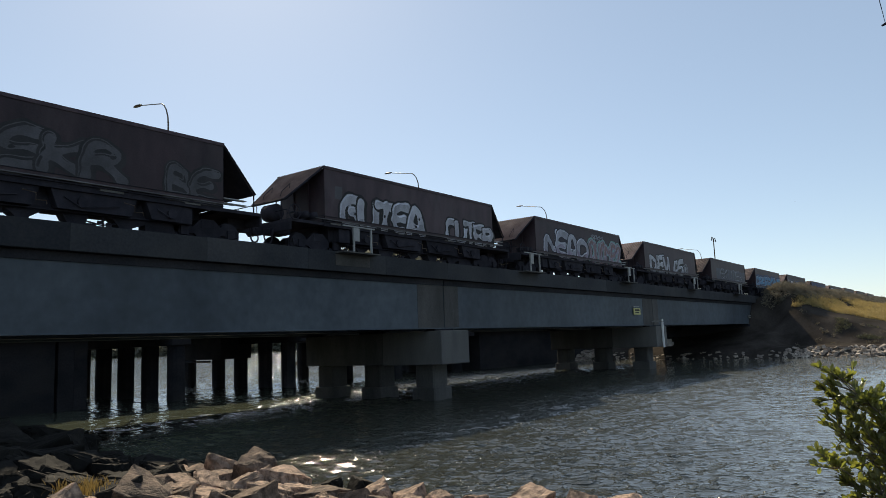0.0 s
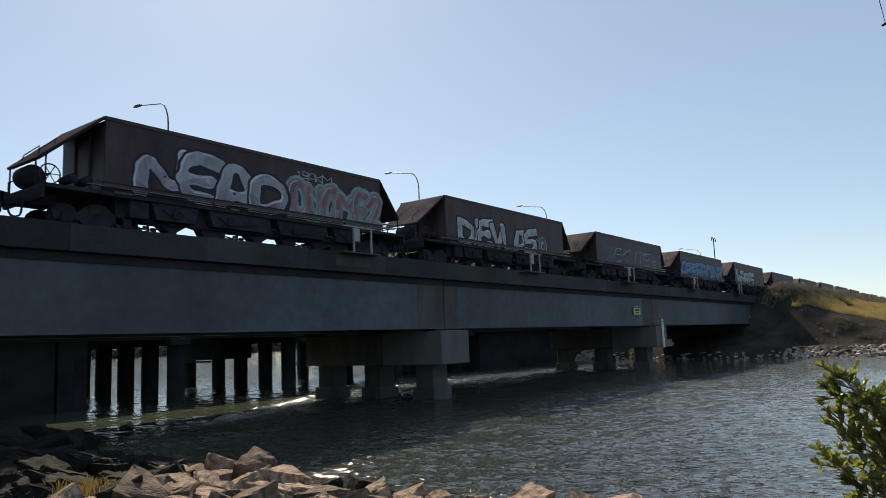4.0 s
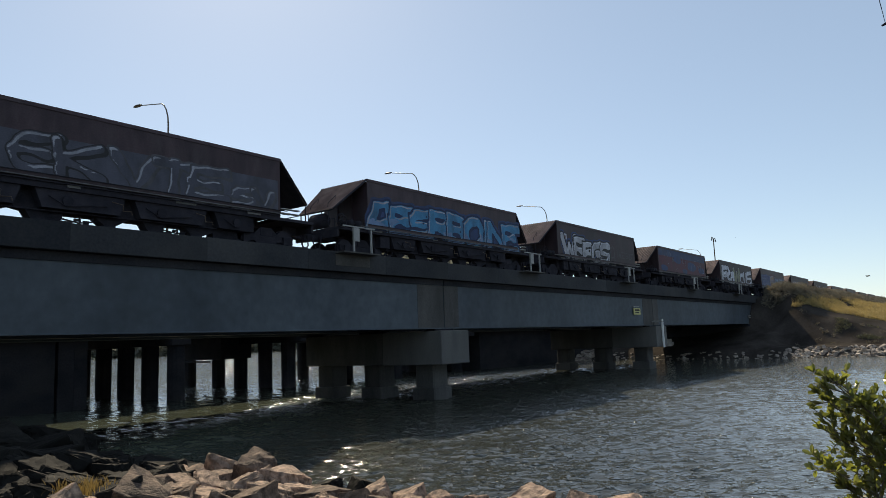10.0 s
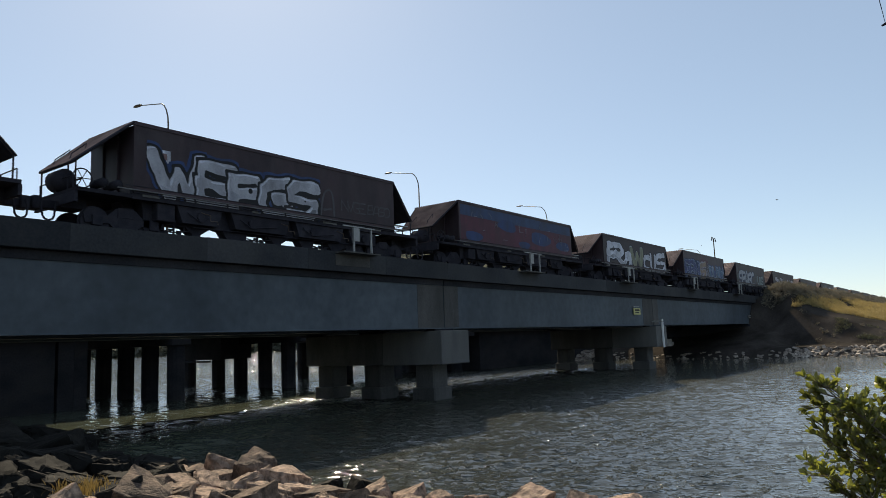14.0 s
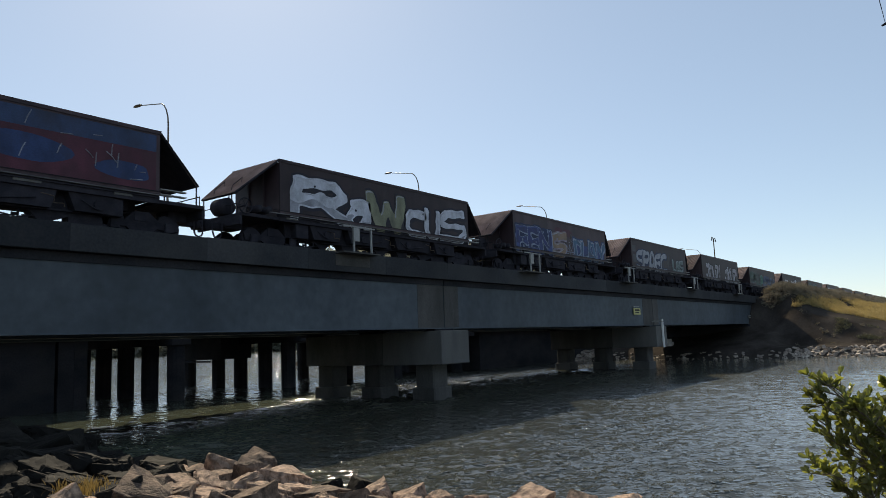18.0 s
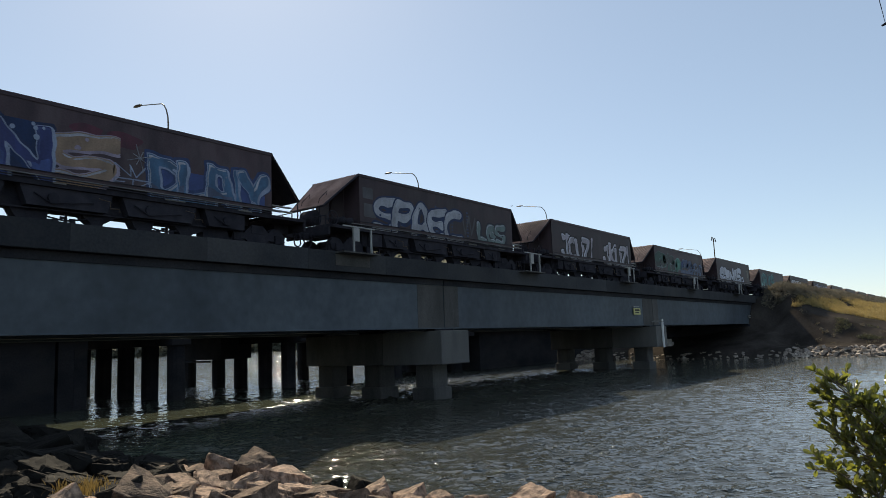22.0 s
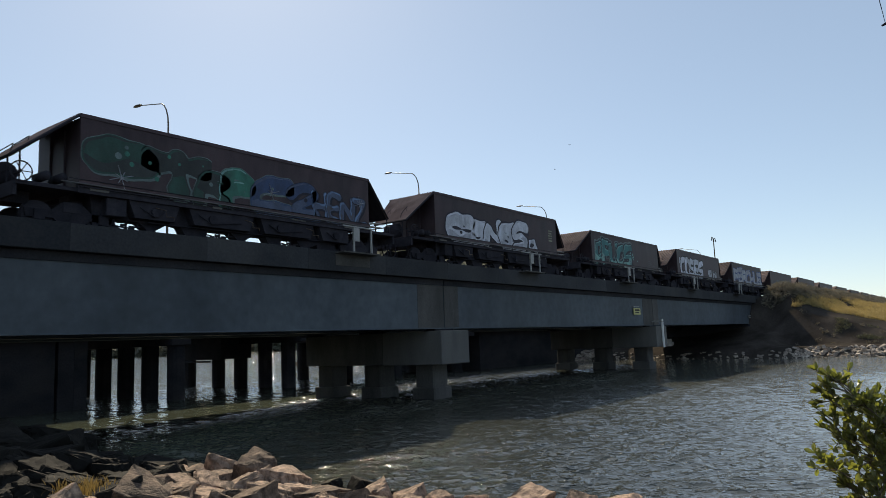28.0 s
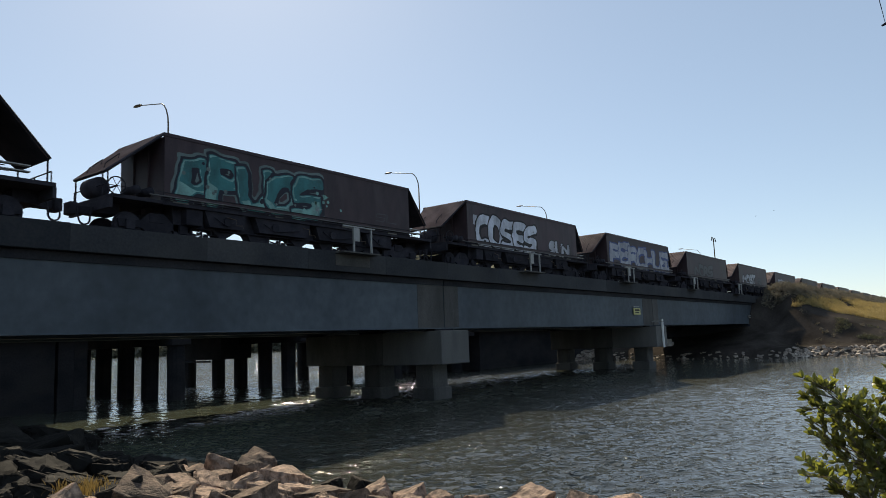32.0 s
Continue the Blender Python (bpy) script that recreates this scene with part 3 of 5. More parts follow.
        tube(bm, [(xo + sx * 1.75, 0.9, 0.95), (xo + sx * 1.8, 0.9, 0.7)] + [(xo + sx * (1.97 - 0.16 * math.cos(a)), 0.9, 0.56 - 0.16 * math.sin(a)) for a in (0.2, 0.8, 1.57, 2.3, 2.9)] + [(xo + sx * 2.15, 0.95, 0.75), (xo + sx * 2.12, 1.0, 0.95)], 0.03, 6)
        part("brake_hose", bm, M_UNDER, w, "hanging rubber brake hose")
    # steps and hand rail at the trailing end
    for z in (1.44, 1.6):
        boxpart("end_step", (BODY + 0.05, BODY + 0.95, 0.02, 0.2, z, z + 0.03), M_STEEL, w, "pale worn step plate")
    # hand brake and cylinders at the leading end
    bm = bmesh.new()
    ring(bm, (-1.5, 0.0, 1.5), (0, 1, 0), 0.27, 0.02)
    for a in (0, 60, 120):
        c, s = math.cos(radians(a)) * 0.27, math.sin(radians(a)) * 0.27
        tube(bm, [(-1.5 - c, 0.0, 1.5 - s), (-1.5 + c, 0.0, 1.5 + s)], 0.013, 4)
    tube(bm, [(-1.5, 0.0, 1.5), (-1.5, 0.4, 1.5)], 0.03, 6)
    part("hand_wheel", bm, M_UNDER, w, "spoked hand brake wheel")
    for x, r, y, z in ((-1.5, 0.31, 0.95, 1.62), (-0.42, 0.13, 0.06, 1.5), (-0.85, 0.13, 0.06, 1.5)):
        bm = bmesh.new(); cyl(bm, (x, y, z), (x, y + 0.6, z), r, 16)
        part("brake_cylinder", bm, M_UNDER, w, "round end of an air brake reservoir", True)
    # underframe
    for y in (0.02, WID - 0.16):
        boxpart("sill", (-0.02, BODY + 0.02, y, y + 0.14, 1.14, 1.405), M_UNDER, w)
    boxpart("center_sill", (0.2, BODY - 0.2, WID / 2 - 0.3, WID / 2 + 0.3, 0.9, 1.4), M_UNDER, w)
    boxpart("running_board", (-0.5, BODY + 0.4, -0.06, -0.002, 1.375, 1.405), M_LEDGE, w, "pale ledge along the side, sky light in its colour")
    boxpart("guard_rail", (-0.3, BODY + 0.3, -0.05, -0.03, 1.5, 1.518), M_UNDER, w)
    boxpart("air_pipe", (0.0, BODY, -0.035, -0.005, 1.3, 1.33), M_UNDER, w)
    for i, x in enumerate((0.3, 4.3, 7.6, 10.3)):
        boxpart("sill_plate", (x, x + (0.55, 0.35, 0.7)[i % 3], -0.004, 0.018, 1.23, 1.33), M_CONC, w, "pale worn marking plate")
    # discharge chutes
    for x, x1 in ((1.75, 2.9), (3.75, 5.75), (6.55, 8.5), (9.3, 10.1)):
        bm = bmesh.new()
        prism(bm, [(x - 0.35, 1.41), (x1 + 0.35, 1.41), (x1 + 0.1, 0.62), (x - 0.05, 0.62)], 0.1, 1.2)
        ch = part("discharge_chute", bm, M_UNDER, w)
        bm = bmesh.new(); tube(bm, [(x + 0.1, 0.06, 0.95), (x + 0.55, 0.04, 0.7), (x1 - 0.3, 0.06, 0.85)], 0.022, 5)
        part("door_lever", bm, M_UNDER, ch)
        bm = bmesh.new(); cyl(bm, (x + 0.6, 0.02, 0.85), (x + 0.6, 0.3, 0.85), 0.15, 12)
        part("door_cylinder", bm, M_UNDER, ch, "round grimy door-opening cylinder")
    # lower doors and gear, with gaps where the sky shows through
    pan = [(0.0, 0.62), (-0.23, 0.54), (-0.55, 0.35), (-0.58, 0.1)]
    lap = [(0.54, 0.1), (0.5, 0.29), (0.42, 0.36), (0.3, 0.56), (0.0, 0.62)]
    a, b = 3.11, 6.46
    doors = (
        [(0.5, 1.41), (a, 1.41)] + [(a + x, z) for x, z in pan] + [(2.3, 0.1), (2.25, 0.35), (2.0, 0.55), (1.2, 0.57), (1.05, 0.1), (0.62, 0.1)],
        [(a + 0.001, 1.41), (b, 1.41)] + [(b + x, z) for x, z in pan] + [(5.6, 0.1), (5.55, 0.35), (5.3, 0.55), (4.4, 0.57), (4.3, 0.1)] + [(a + 0.001 + x, z) for x, z in lap],
        [(b + 0.001, 1.41), (9.22, 1.41), (9.22, 0.48), (8.81, 0.33), (8.78, 0.1), (8.45, 0.1), (8.4, 0.33), (8.2, 0.55), (7.5, 0.57), (7.34, 0.1)] + [(b + 0.001 + x, z) for x, z in lap],
        [(9.221, 1.41), (10.6, 1.41), (10.25, 0.1), (9.221, 0.1)],
    )
    for outline in doors:
        bm = bmesh.new()
        prism(bm, outline, 0.42, 0.8)
        part("chute_door", bm, M_UNDER, w)
    for x in (1.1, 4.36, 7.42):
        for dx, z0, z1, n in ((0.02, 0.1, 0.36, 0.3), (0.36, 0.38, 0.46, 0.13), (0.5, 0.3, 0.58, 0.05), (0.62, 0.26, 0.42, 0.16), (0.86, 0.4, 0.58, 0.05)):
            boxpart("linkage_plate", (x + dx, x + dx + n, 0.45, 0.5, z0, z1), M_UNDER, w)
        bm = bmesh.new(); tube(bm, [(x, 0.47, 0.42), (x + 0.5, 0.47, 0.34), (x + 1.1, 0.47, 0.45)], 0.025, 5)
        part("door_rod", bm, M_UNDER, w)
    boxpart("center_box", (0.6, BODY - 0.6, 0.7, WID - 0.3, 0.92, 1.4), M_UNDER, w)
    for x in (1.15, 10.35):
        boxpart("equipment_box", (x - 0.3, x + 0.3, 0.12, 0.6, 0.6, 1.13), M_UNDER, w, bev=0.02)
    bm = bmesh.new(); tube(bm, [(2.2, 0.3, 0.55), (9.5, 0.3, 0.62)], 0.03, 5)
    part("brake_rod", bm, M_UNDER, w)
    # thin bright-worn levers and rods
    for x in (2.3, 5.55, 8.3):
        bm = bmesh.new(); tube(bm, [(x, -0.01, 0.98), (x + 0.34, -0.01, 0.93), (x + 0.34, -0.01, 0.74), (x + 0.6, -0.01, 0.76), (x + 0.62, -0.01, 0.66)], 0.014, 4)
        part("lever_rod", bm, M_RAIL, w, "thin worn cranked door lever")
    # bogies
    for xc in (0.02, BODY - 0.3):
        for y in (0.42, WID - 0.52):
            bm = bmesh.new()
            prism(bm, [(xc - 1.25, 0.62), (xc - 0.55, 0.62), (xc - 0.3, 0.85), (xc + 0.3, 0.85), (xc + 0.55, 0.62), (xc + 1.25, 0.62), (xc + 1.2, 0.38), (xc + 0.5, 0.4), (xc + 0.25, 0.2), (xc - 0.25, 0.2), (xc - 0.5, 0.4), (xc - 1.2, 0.38)], y, y + 0.1)
            part("bogie_frame", bm, M_UNDER, w)
        boxpart("bolster", (xc - 0.25, xc + 0.25, 0.4, WID - 0.4, 0.6, 0.895), M_UNDER, w)
        for dx in (-0.88, 0.88):
            bm = bmesh.new()
            for y in (0.5, WID - 0.62):
                cyl(bm, (xc + dx, y, 0.44), (xc + dx, y + 0.12, 0.44), 0.42, 20)
                cyl(bm, (xc + dx, y + (0.1 if y < 1 else -0.02), 0.44), (xc + dx, y + (0.14 if y < 1 else 0.02), 0.44), 0.45, 20)
            cyl(bm, (xc + dx, 0.5, 0.44), (xc + dx, WID - 0.5, 0.44), 0.08, 8)
            part("wheelset", bm, M_UNDER, w)
            for y in (0.34, WID - 0.44):
                boxpart("axle_box", (xc + dx - 0.14, xc + dx + 0.14, y, y + 0.1, 0.32, 0.6), M_UNDER, w)
    return w


RAIL_Z, WAGON_Y = 5.78, 19.5
wagons = [wagon()]
wagons += [copy_thing(wagons[0], pose(0, 0, 0)) for k in range(28)]

for k in (5, 6, 8, 9, 13, 15):
    wagons[k].scale.z = 0.975
for k in (2, 7, 10, 11, 12, 14):
    wagons[k].scale.z = 1.015

# metres gone by the train every two seconds
GONE = (0.0, 12.24, 24.71, 37.32, 49.86, 62.71, 75.85, 89.16, 102.79, 116.52, 130.44, 144.57, 158.85, 173.38, 188.3, 203.26, 218.38)
SLACK = {3: -0.12, 4: -0.13, 7: 0.09, 8: 0.3, 9: 0.41, 10: 0.1, 12: -0.12, 14: -0.12, 15: 0.1}


def train_x(k, t):
    return 18.73 + LEN * (k - 2) + SLACK.get(k, 0.0) - float(np.interp(t, range(0, 33, 2), GONE))


# ---- paint on the wagon sides ----
# hand-style letters: strokes over a five by five grid, a to e along the top, u to y along the foot
STROKES = {
    "A": "ubdy qs", "B": "uadinlk ntxu", "C": "ebfpvy", "D": "uacjtwu", "E": "eauy kn", "F": "eau kn", "G": "ebfpvytnm", "H": "au ey ko", "I": "cw", "J": "be dsxvp",
    "K": "au ek ky", "L": "auy", "M": "uamey", "N": "uaye", "O": "bfpvxtjdb", "P": "uadjnk", "R": "uadjnk my", "S": "ebfkotxu", "T": "ae cw", "U": "apvxte", "V": "awe",
    "W": "avhxe", "X": "ay eu", "Y": "ame mw", "Z": "aeuy", "a": "gijy olpvxt", "1": "gcw", "9": "njdbgln jtv", "2": "fbdjuy",
}


def letter_lines(ch, soft):
    """The strokes of a letter in a unit box, with their corners cut soft times."""
    lines = []
    for word in STROKES[ch].split():
        p = np.array([((ord(c) - 97) % 5 / 4, 1 - (ord(c) - 97) // 5 / 4) for c in word])
        for _ in range(soft):
            a, b = p[:-1] * 0.75 + p[1:] * 0.25, p[:-1] * 0.25 + p[1:] * 0.75
            p = np.concatenate((p[:1], np.stack((a, b), 1).reshape(-1, 2)[1:-1], p[-1:])) if len(p) > 2 else p
        lines.append(p)
    return lines


def letter_field(lines, X, Z, fat, soft):
    """Distance from every place of the grid to the strokes, less their half width, which swells along them."""
    d = np.full(X.shape, 9.0)
    for p in lines:
        n = max(len(p) - 1, 1)
        for i, (a, b) in enumerate(zip(p[:-1], p[1:])):
            ab = b - a
            t = np.clip(((X - a[0]) * ab[0] + (Z - a[1]) * ab[1]) / (ab @ ab + 1e-9), 0, 1)
            w = fat * (0.98 + 0.22 * np.cos(3.1 * (i + t) / n * 2))
            dx, dz = X - a[0] - t * ab[0], Z - a[1] - t * ab[1]
            away = np.hypot(dx, dz) if soft else 0.35 * np.hypot(dx, dz) + 0.65 * np.maximum(np.abs(dx + 0.3 * dz), np.abs(dz))
            d = np.minimum(d, away - w)
    return d


def cut_sheet(F, xs, zs, y):
    """The flat mesh of all places where the field is below nought: whole squares inside, cut ones along the rim."""
    verts, faces, seen = [], [], {}
    inside = F < 0

    def corner(i, j):
        key = (i, j)
        if key not in seen:
            seen[key] = len(verts); verts.append((xs[j], y, zs[i]))
        return seen[key]

    def rim(i, j, k, m):
        key = (i, j, k, m) if (i, j) < (k, m) else (k, m, i, j)
        if key not in seen:
            f = F[i, j] / (F[i, j] - F[k, m])
            seen[key] = len(verts); verts.append((xs[j] + (xs[m] - xs[j]) * f, y, zs[i] + (zs[k] - zs[i]) * f))
        return seen[key]

    count = inside[:-1, :-1].astype(int) + inside[1:, :-1] + inside[:-1, 1:] + inside[1:, 1:]
    for i, j in np.argwhere(count > 0):
        ring_ = [(i, j), (i, j + 1), (i + 1, j + 1), (i + 1, j)]
        face = []
        for a, b in zip(ring_, ring_[1:] + ring_[:1]):
            if inside[a]:
                face.append(corner(*a))
            if inside[a] != inside[b]:
                face.append(rim(*a, *b))
        if len(face) > 2:
            faces.append(tuple(face))
    return verts, faces


# wagon: (letters, x from, x to, z from, z to, paint, outline), several a wagon
# then how fat and how soft its strokes are
PAINTS = {
    1: [("SKR", 5.0, 8.2, 1.5, 2.75, "faded", "soot", 0.15, 1), ("BE", 9.7, 11.4, 1.3, 2.6, "faded", "soot", 0.12, 1)],
    2: [("GUTEA", 0.9, 6.0, 1.16, 2.62, "silver", "black", 0.17, 1), ("CUTER", 7.75, 11.65, 1.16, 2.35, "silver", "black", 0.14, 0)],
    3: [("NEAD", 1.1, 6.6, 1.2, 2.95, "pale", "ink", 0.2, 1), ("DUOME2", 6.9, 11.65, 1.2, 2.75, "rust", "lilac", 0.13, 1), ("19AKM", 7.2, 8.9, 2.78, 3.1, "chalk", "", 0.022, 0)],
    4: [("DIEVLAS", 1.1, 8.4, 1.16, 2.65, "silver", "black", 0.17, 0), ("OO", 8.3, 9.5, 1.45, 2.3, "faded", "chalk", 0.08, 1)],
    5: [("EK", 2.9, 5.2, 1.5, 2.8, "dusk", "soot", 0.12, 1), ("VTE", 5.6, 9.4, 1.4, 2.75, "dusk", "faded", 0.14, 0), ("SV", 9.7, 11.4, 1.4, 2.2, "dusk", "faded", 0.1, 0)],
    6: [("AESRBOINE", 0.1, 11.7, 1.16, 2.75, "azure", "navy", 0.19, 0)],
    7: [("WEPGS", 0.7, 7.2, 1.16, 2.72, "silver", "black", 0.18, 0), ("A", 7.5, 8.2, 1.5, 2.6, "faded", "", 0.04, 1), ("NVGE", 8.6, 9.9, 1.8, 2.25, "faded", "", 0.022, 0), ("BASO", 10.1, 11.4, 1.85, 2.25, "faded", "", 0.022, 0)],
    9: [("R", 0.75, 3.2, 1.2, 3.28, "white", "ink", 0.23, 0), ("a", 3.45, 4.6, 1.2, 3.0, "white", "ink", 0.17, 0), ("W", 4.75, 6.8, 1.2, 3.0, "moss", "ink", 0.25, 0), ("C", 7.05, 8.2, 1.2, 2.65, "white", "ink", 0.17, 0), ("U", 8.4, 9.3, 1.2, 2.8, "white", "ink", 0.14, 0), ("S", 9.6, 11.3, 1.2, 2.95, "white", "ink", 0.17, 0)],
    10: [("FEN", 0.4, 4.1, 1.2, 2.95, "violet", "ice", 0.17, 0), ("S", 4.2, 5.9, 1.2, 3.0, "tan", "lilac", 0.2, 1), ("NV", 6.0, 6.9, 1.75, 2.1, "ice", "", 0.018, 0), ("FTZ", 6.0, 7.1, 1.45, 1.7, "ice", "", 0.018, 0), ("DLAIY", 7.2, 11.4, 1.25, 2.65, "harbour", "ice", 0.15, 0)],
    11: [("SPAEC", 0.95, 6.95, 1.2, 2.85, "chalk", "navy", 0.16, 1), ("VV", 7.1, 8.2, 1.7, 2.6, "faded", "", 0.05, 0), ("LGS", 8.45, 10.9, 1.4, 2.5, "sage", "ink", 0.15, 1)],
    12: [("JCUZI", 1.2, 5.5, 1.2, 2.8, "mauve", "black", 0.19, 0), ("JKUZI", 7.1, 11.4, 1.16, 2.7, "mauve", "black", 0.17, 0)],
    13: [("O", 0.3, 2.2, 1.7, 3.0, "bottle", "sage", 0.5, 1), ("T", 2.1, 4.0, 1.3, 2.9, "fir", "sage", 0.45, 1), ("R", 3.8, 4.9, 1.3, 2.65, "fir", "sage", 0.3, 1), ("P", 4.7, 6.0, 1.3, 2.75, "jade", "sage", 0.4, 1), ("C", 5.9, 7.5, 1.2, 2.85, "slate", "sage", 0.4, 1), ("2", 7.5, 8.9, 1.3, 2.8, "slate", "ink", 0.2, 1), ("HENZ", 8.7, 11.5, 1.3, 2.6, "steel", "ink", 0.16, 1)],
    14: [("C", 0.95, 3.0, 1.2, 2.85, "white", "ink", 0.3, 1), ("aNES", 2.9, 8.2, 1.2, 2.85, "white", "ink", 0.25, 1), ("A", 8.3, 9.3, 1.25, 2.1, "white", "ink", 0.12, 0)],
    15: [("APUOS", 0.5, 6.4, 1.3, 3.05, "teal", "ink", 0.24, 0), ("SIL", 9.6, 10.8, 1.7, 2.05, "faded", "", 0.02, 0)],
    16: [("COSES", 0.8, 6.6, 1.2, 2.9, "white", "black", 0.2, 1), ("SUN", 8.2, 10.6, 1.3, 2.2, "silver", "soot", 0.12, 1)],
    17: [("PERCHUE", 0.6, 11.5, 1.3, 3.0, "pale", "blue", 0.2, 0)],
    18: [("NORS", 2.0, 7.0, 1.4, 2.6, "faded", "soot", 0.15, 1)],
    19: [("MOST", 1.4, 6.4, 1.3, 2.6, "silver", "black", 0.17, 1), ("SIL", 7.5, 10.0, 1.3, 2.2, "faded", "soot", 0.1, 0)],
    20: [("TORIK", 1.8, 9.0, 1.3, 2.7, "pale", "ink", 0.18, 0)],
    22: [("ZEN", 2.0, 6.5, 1.3, 2.7, "silver", "black", 0.18, 1)],
    24: [("ACID", 2.0, 8.5, 1.3, 2.8, "pale", "ink", 0.18, 0)],
}
COLOURS = {
    "faded": (0.09, 0.09, 0.10), "dusk": (0.085, 0.09, 0.12), "soot": (0.03, 0.03, 0.032), "silver": (0.42, 0.43, 0.48), "black": (0.012, 0.012, 0.014), "pale": (0.38, 0.4, 0.46),
    "ink": (0.02, 0.02, 0.035), "rust": (0.26, 0.16, 0.16), "lilac": (0.30, 0.26, 0.34), "azure": (0.045, 0.24, 0.44), "navy": (0.012, 0.03, 0.09),
    "maroon": (0.105, 0.032, 0.052), "ice": (0.25, 0.31, 0.43), "harbour": (0.06, 0.15, 0.27), "steel": (0.085, 0.115, 0.19), "fir": (0.04, 0.05, 0.05), "jade": (0.04, 0.2, 0.15), "slate": (0.04, 0.07, 0.15), "sky": (0.15, 0.25, 0.42), "white": (0.62, 0.65, 0.74), "moss": (0.24, 0.25, 0.17), "violet": (0.035, 0.05, 0.16),
    "chalk": (0.34, 0.36, 0.41), "tan": (0.27, 0.19, 0.14), "mint": (0.2, 0.42, 0.39), "sage": (0.14, 0.2, 0.2), "mauve": (0.38, 0.35, 0.4), "bottle": (0.03, 0.085, 0.07),
    "blue": (0.05, 0.085, 0.24), "teal": (0.035, 0.19, 0.2), "deep_blue": (0.03, 0.06, 0.16),
}
HALO = {7: "deep_blue", "harbour": "deep_blue", "teal": "sage", "azure": "deep_blue", "violet": "navy", "rust": "mint"}
THIN = {10: 0.028, 13: 0.024, 5: 0.03}
PAINT = {}
for name, c in COLOURS.items():
    d = tuple(v * 0.55 for v in c)
    PAINT[name] = mat(name + "_spray_paint", d, c, 1.6, 0.6, 0.05, 26, stain=(0.035, 0.03, 0.033), stain_amt=0.55, stretch=(1.2, 1, 0.7), spec=0.25)


SHINE = {"silver": "white", "white": "white", "pale": "white", "mauve": "white", "bottle": "fir", "fir": "bottle", "jade": "mint", "slate": "steel", "steel": "sky", "violet": "blue", "faded": "soot", "teal": "mint"}
SHADE = {"silver": "chalk", "white": "pale", "azure": "sky", "violet": "blue", "bottle": "fir", "teal": "mint", "harbour": "steel", "slate": "steel", "steel": "dusk", "fir": "bottle", "rust": "lilac", "mauve": "pale", "pale": "lilac"}


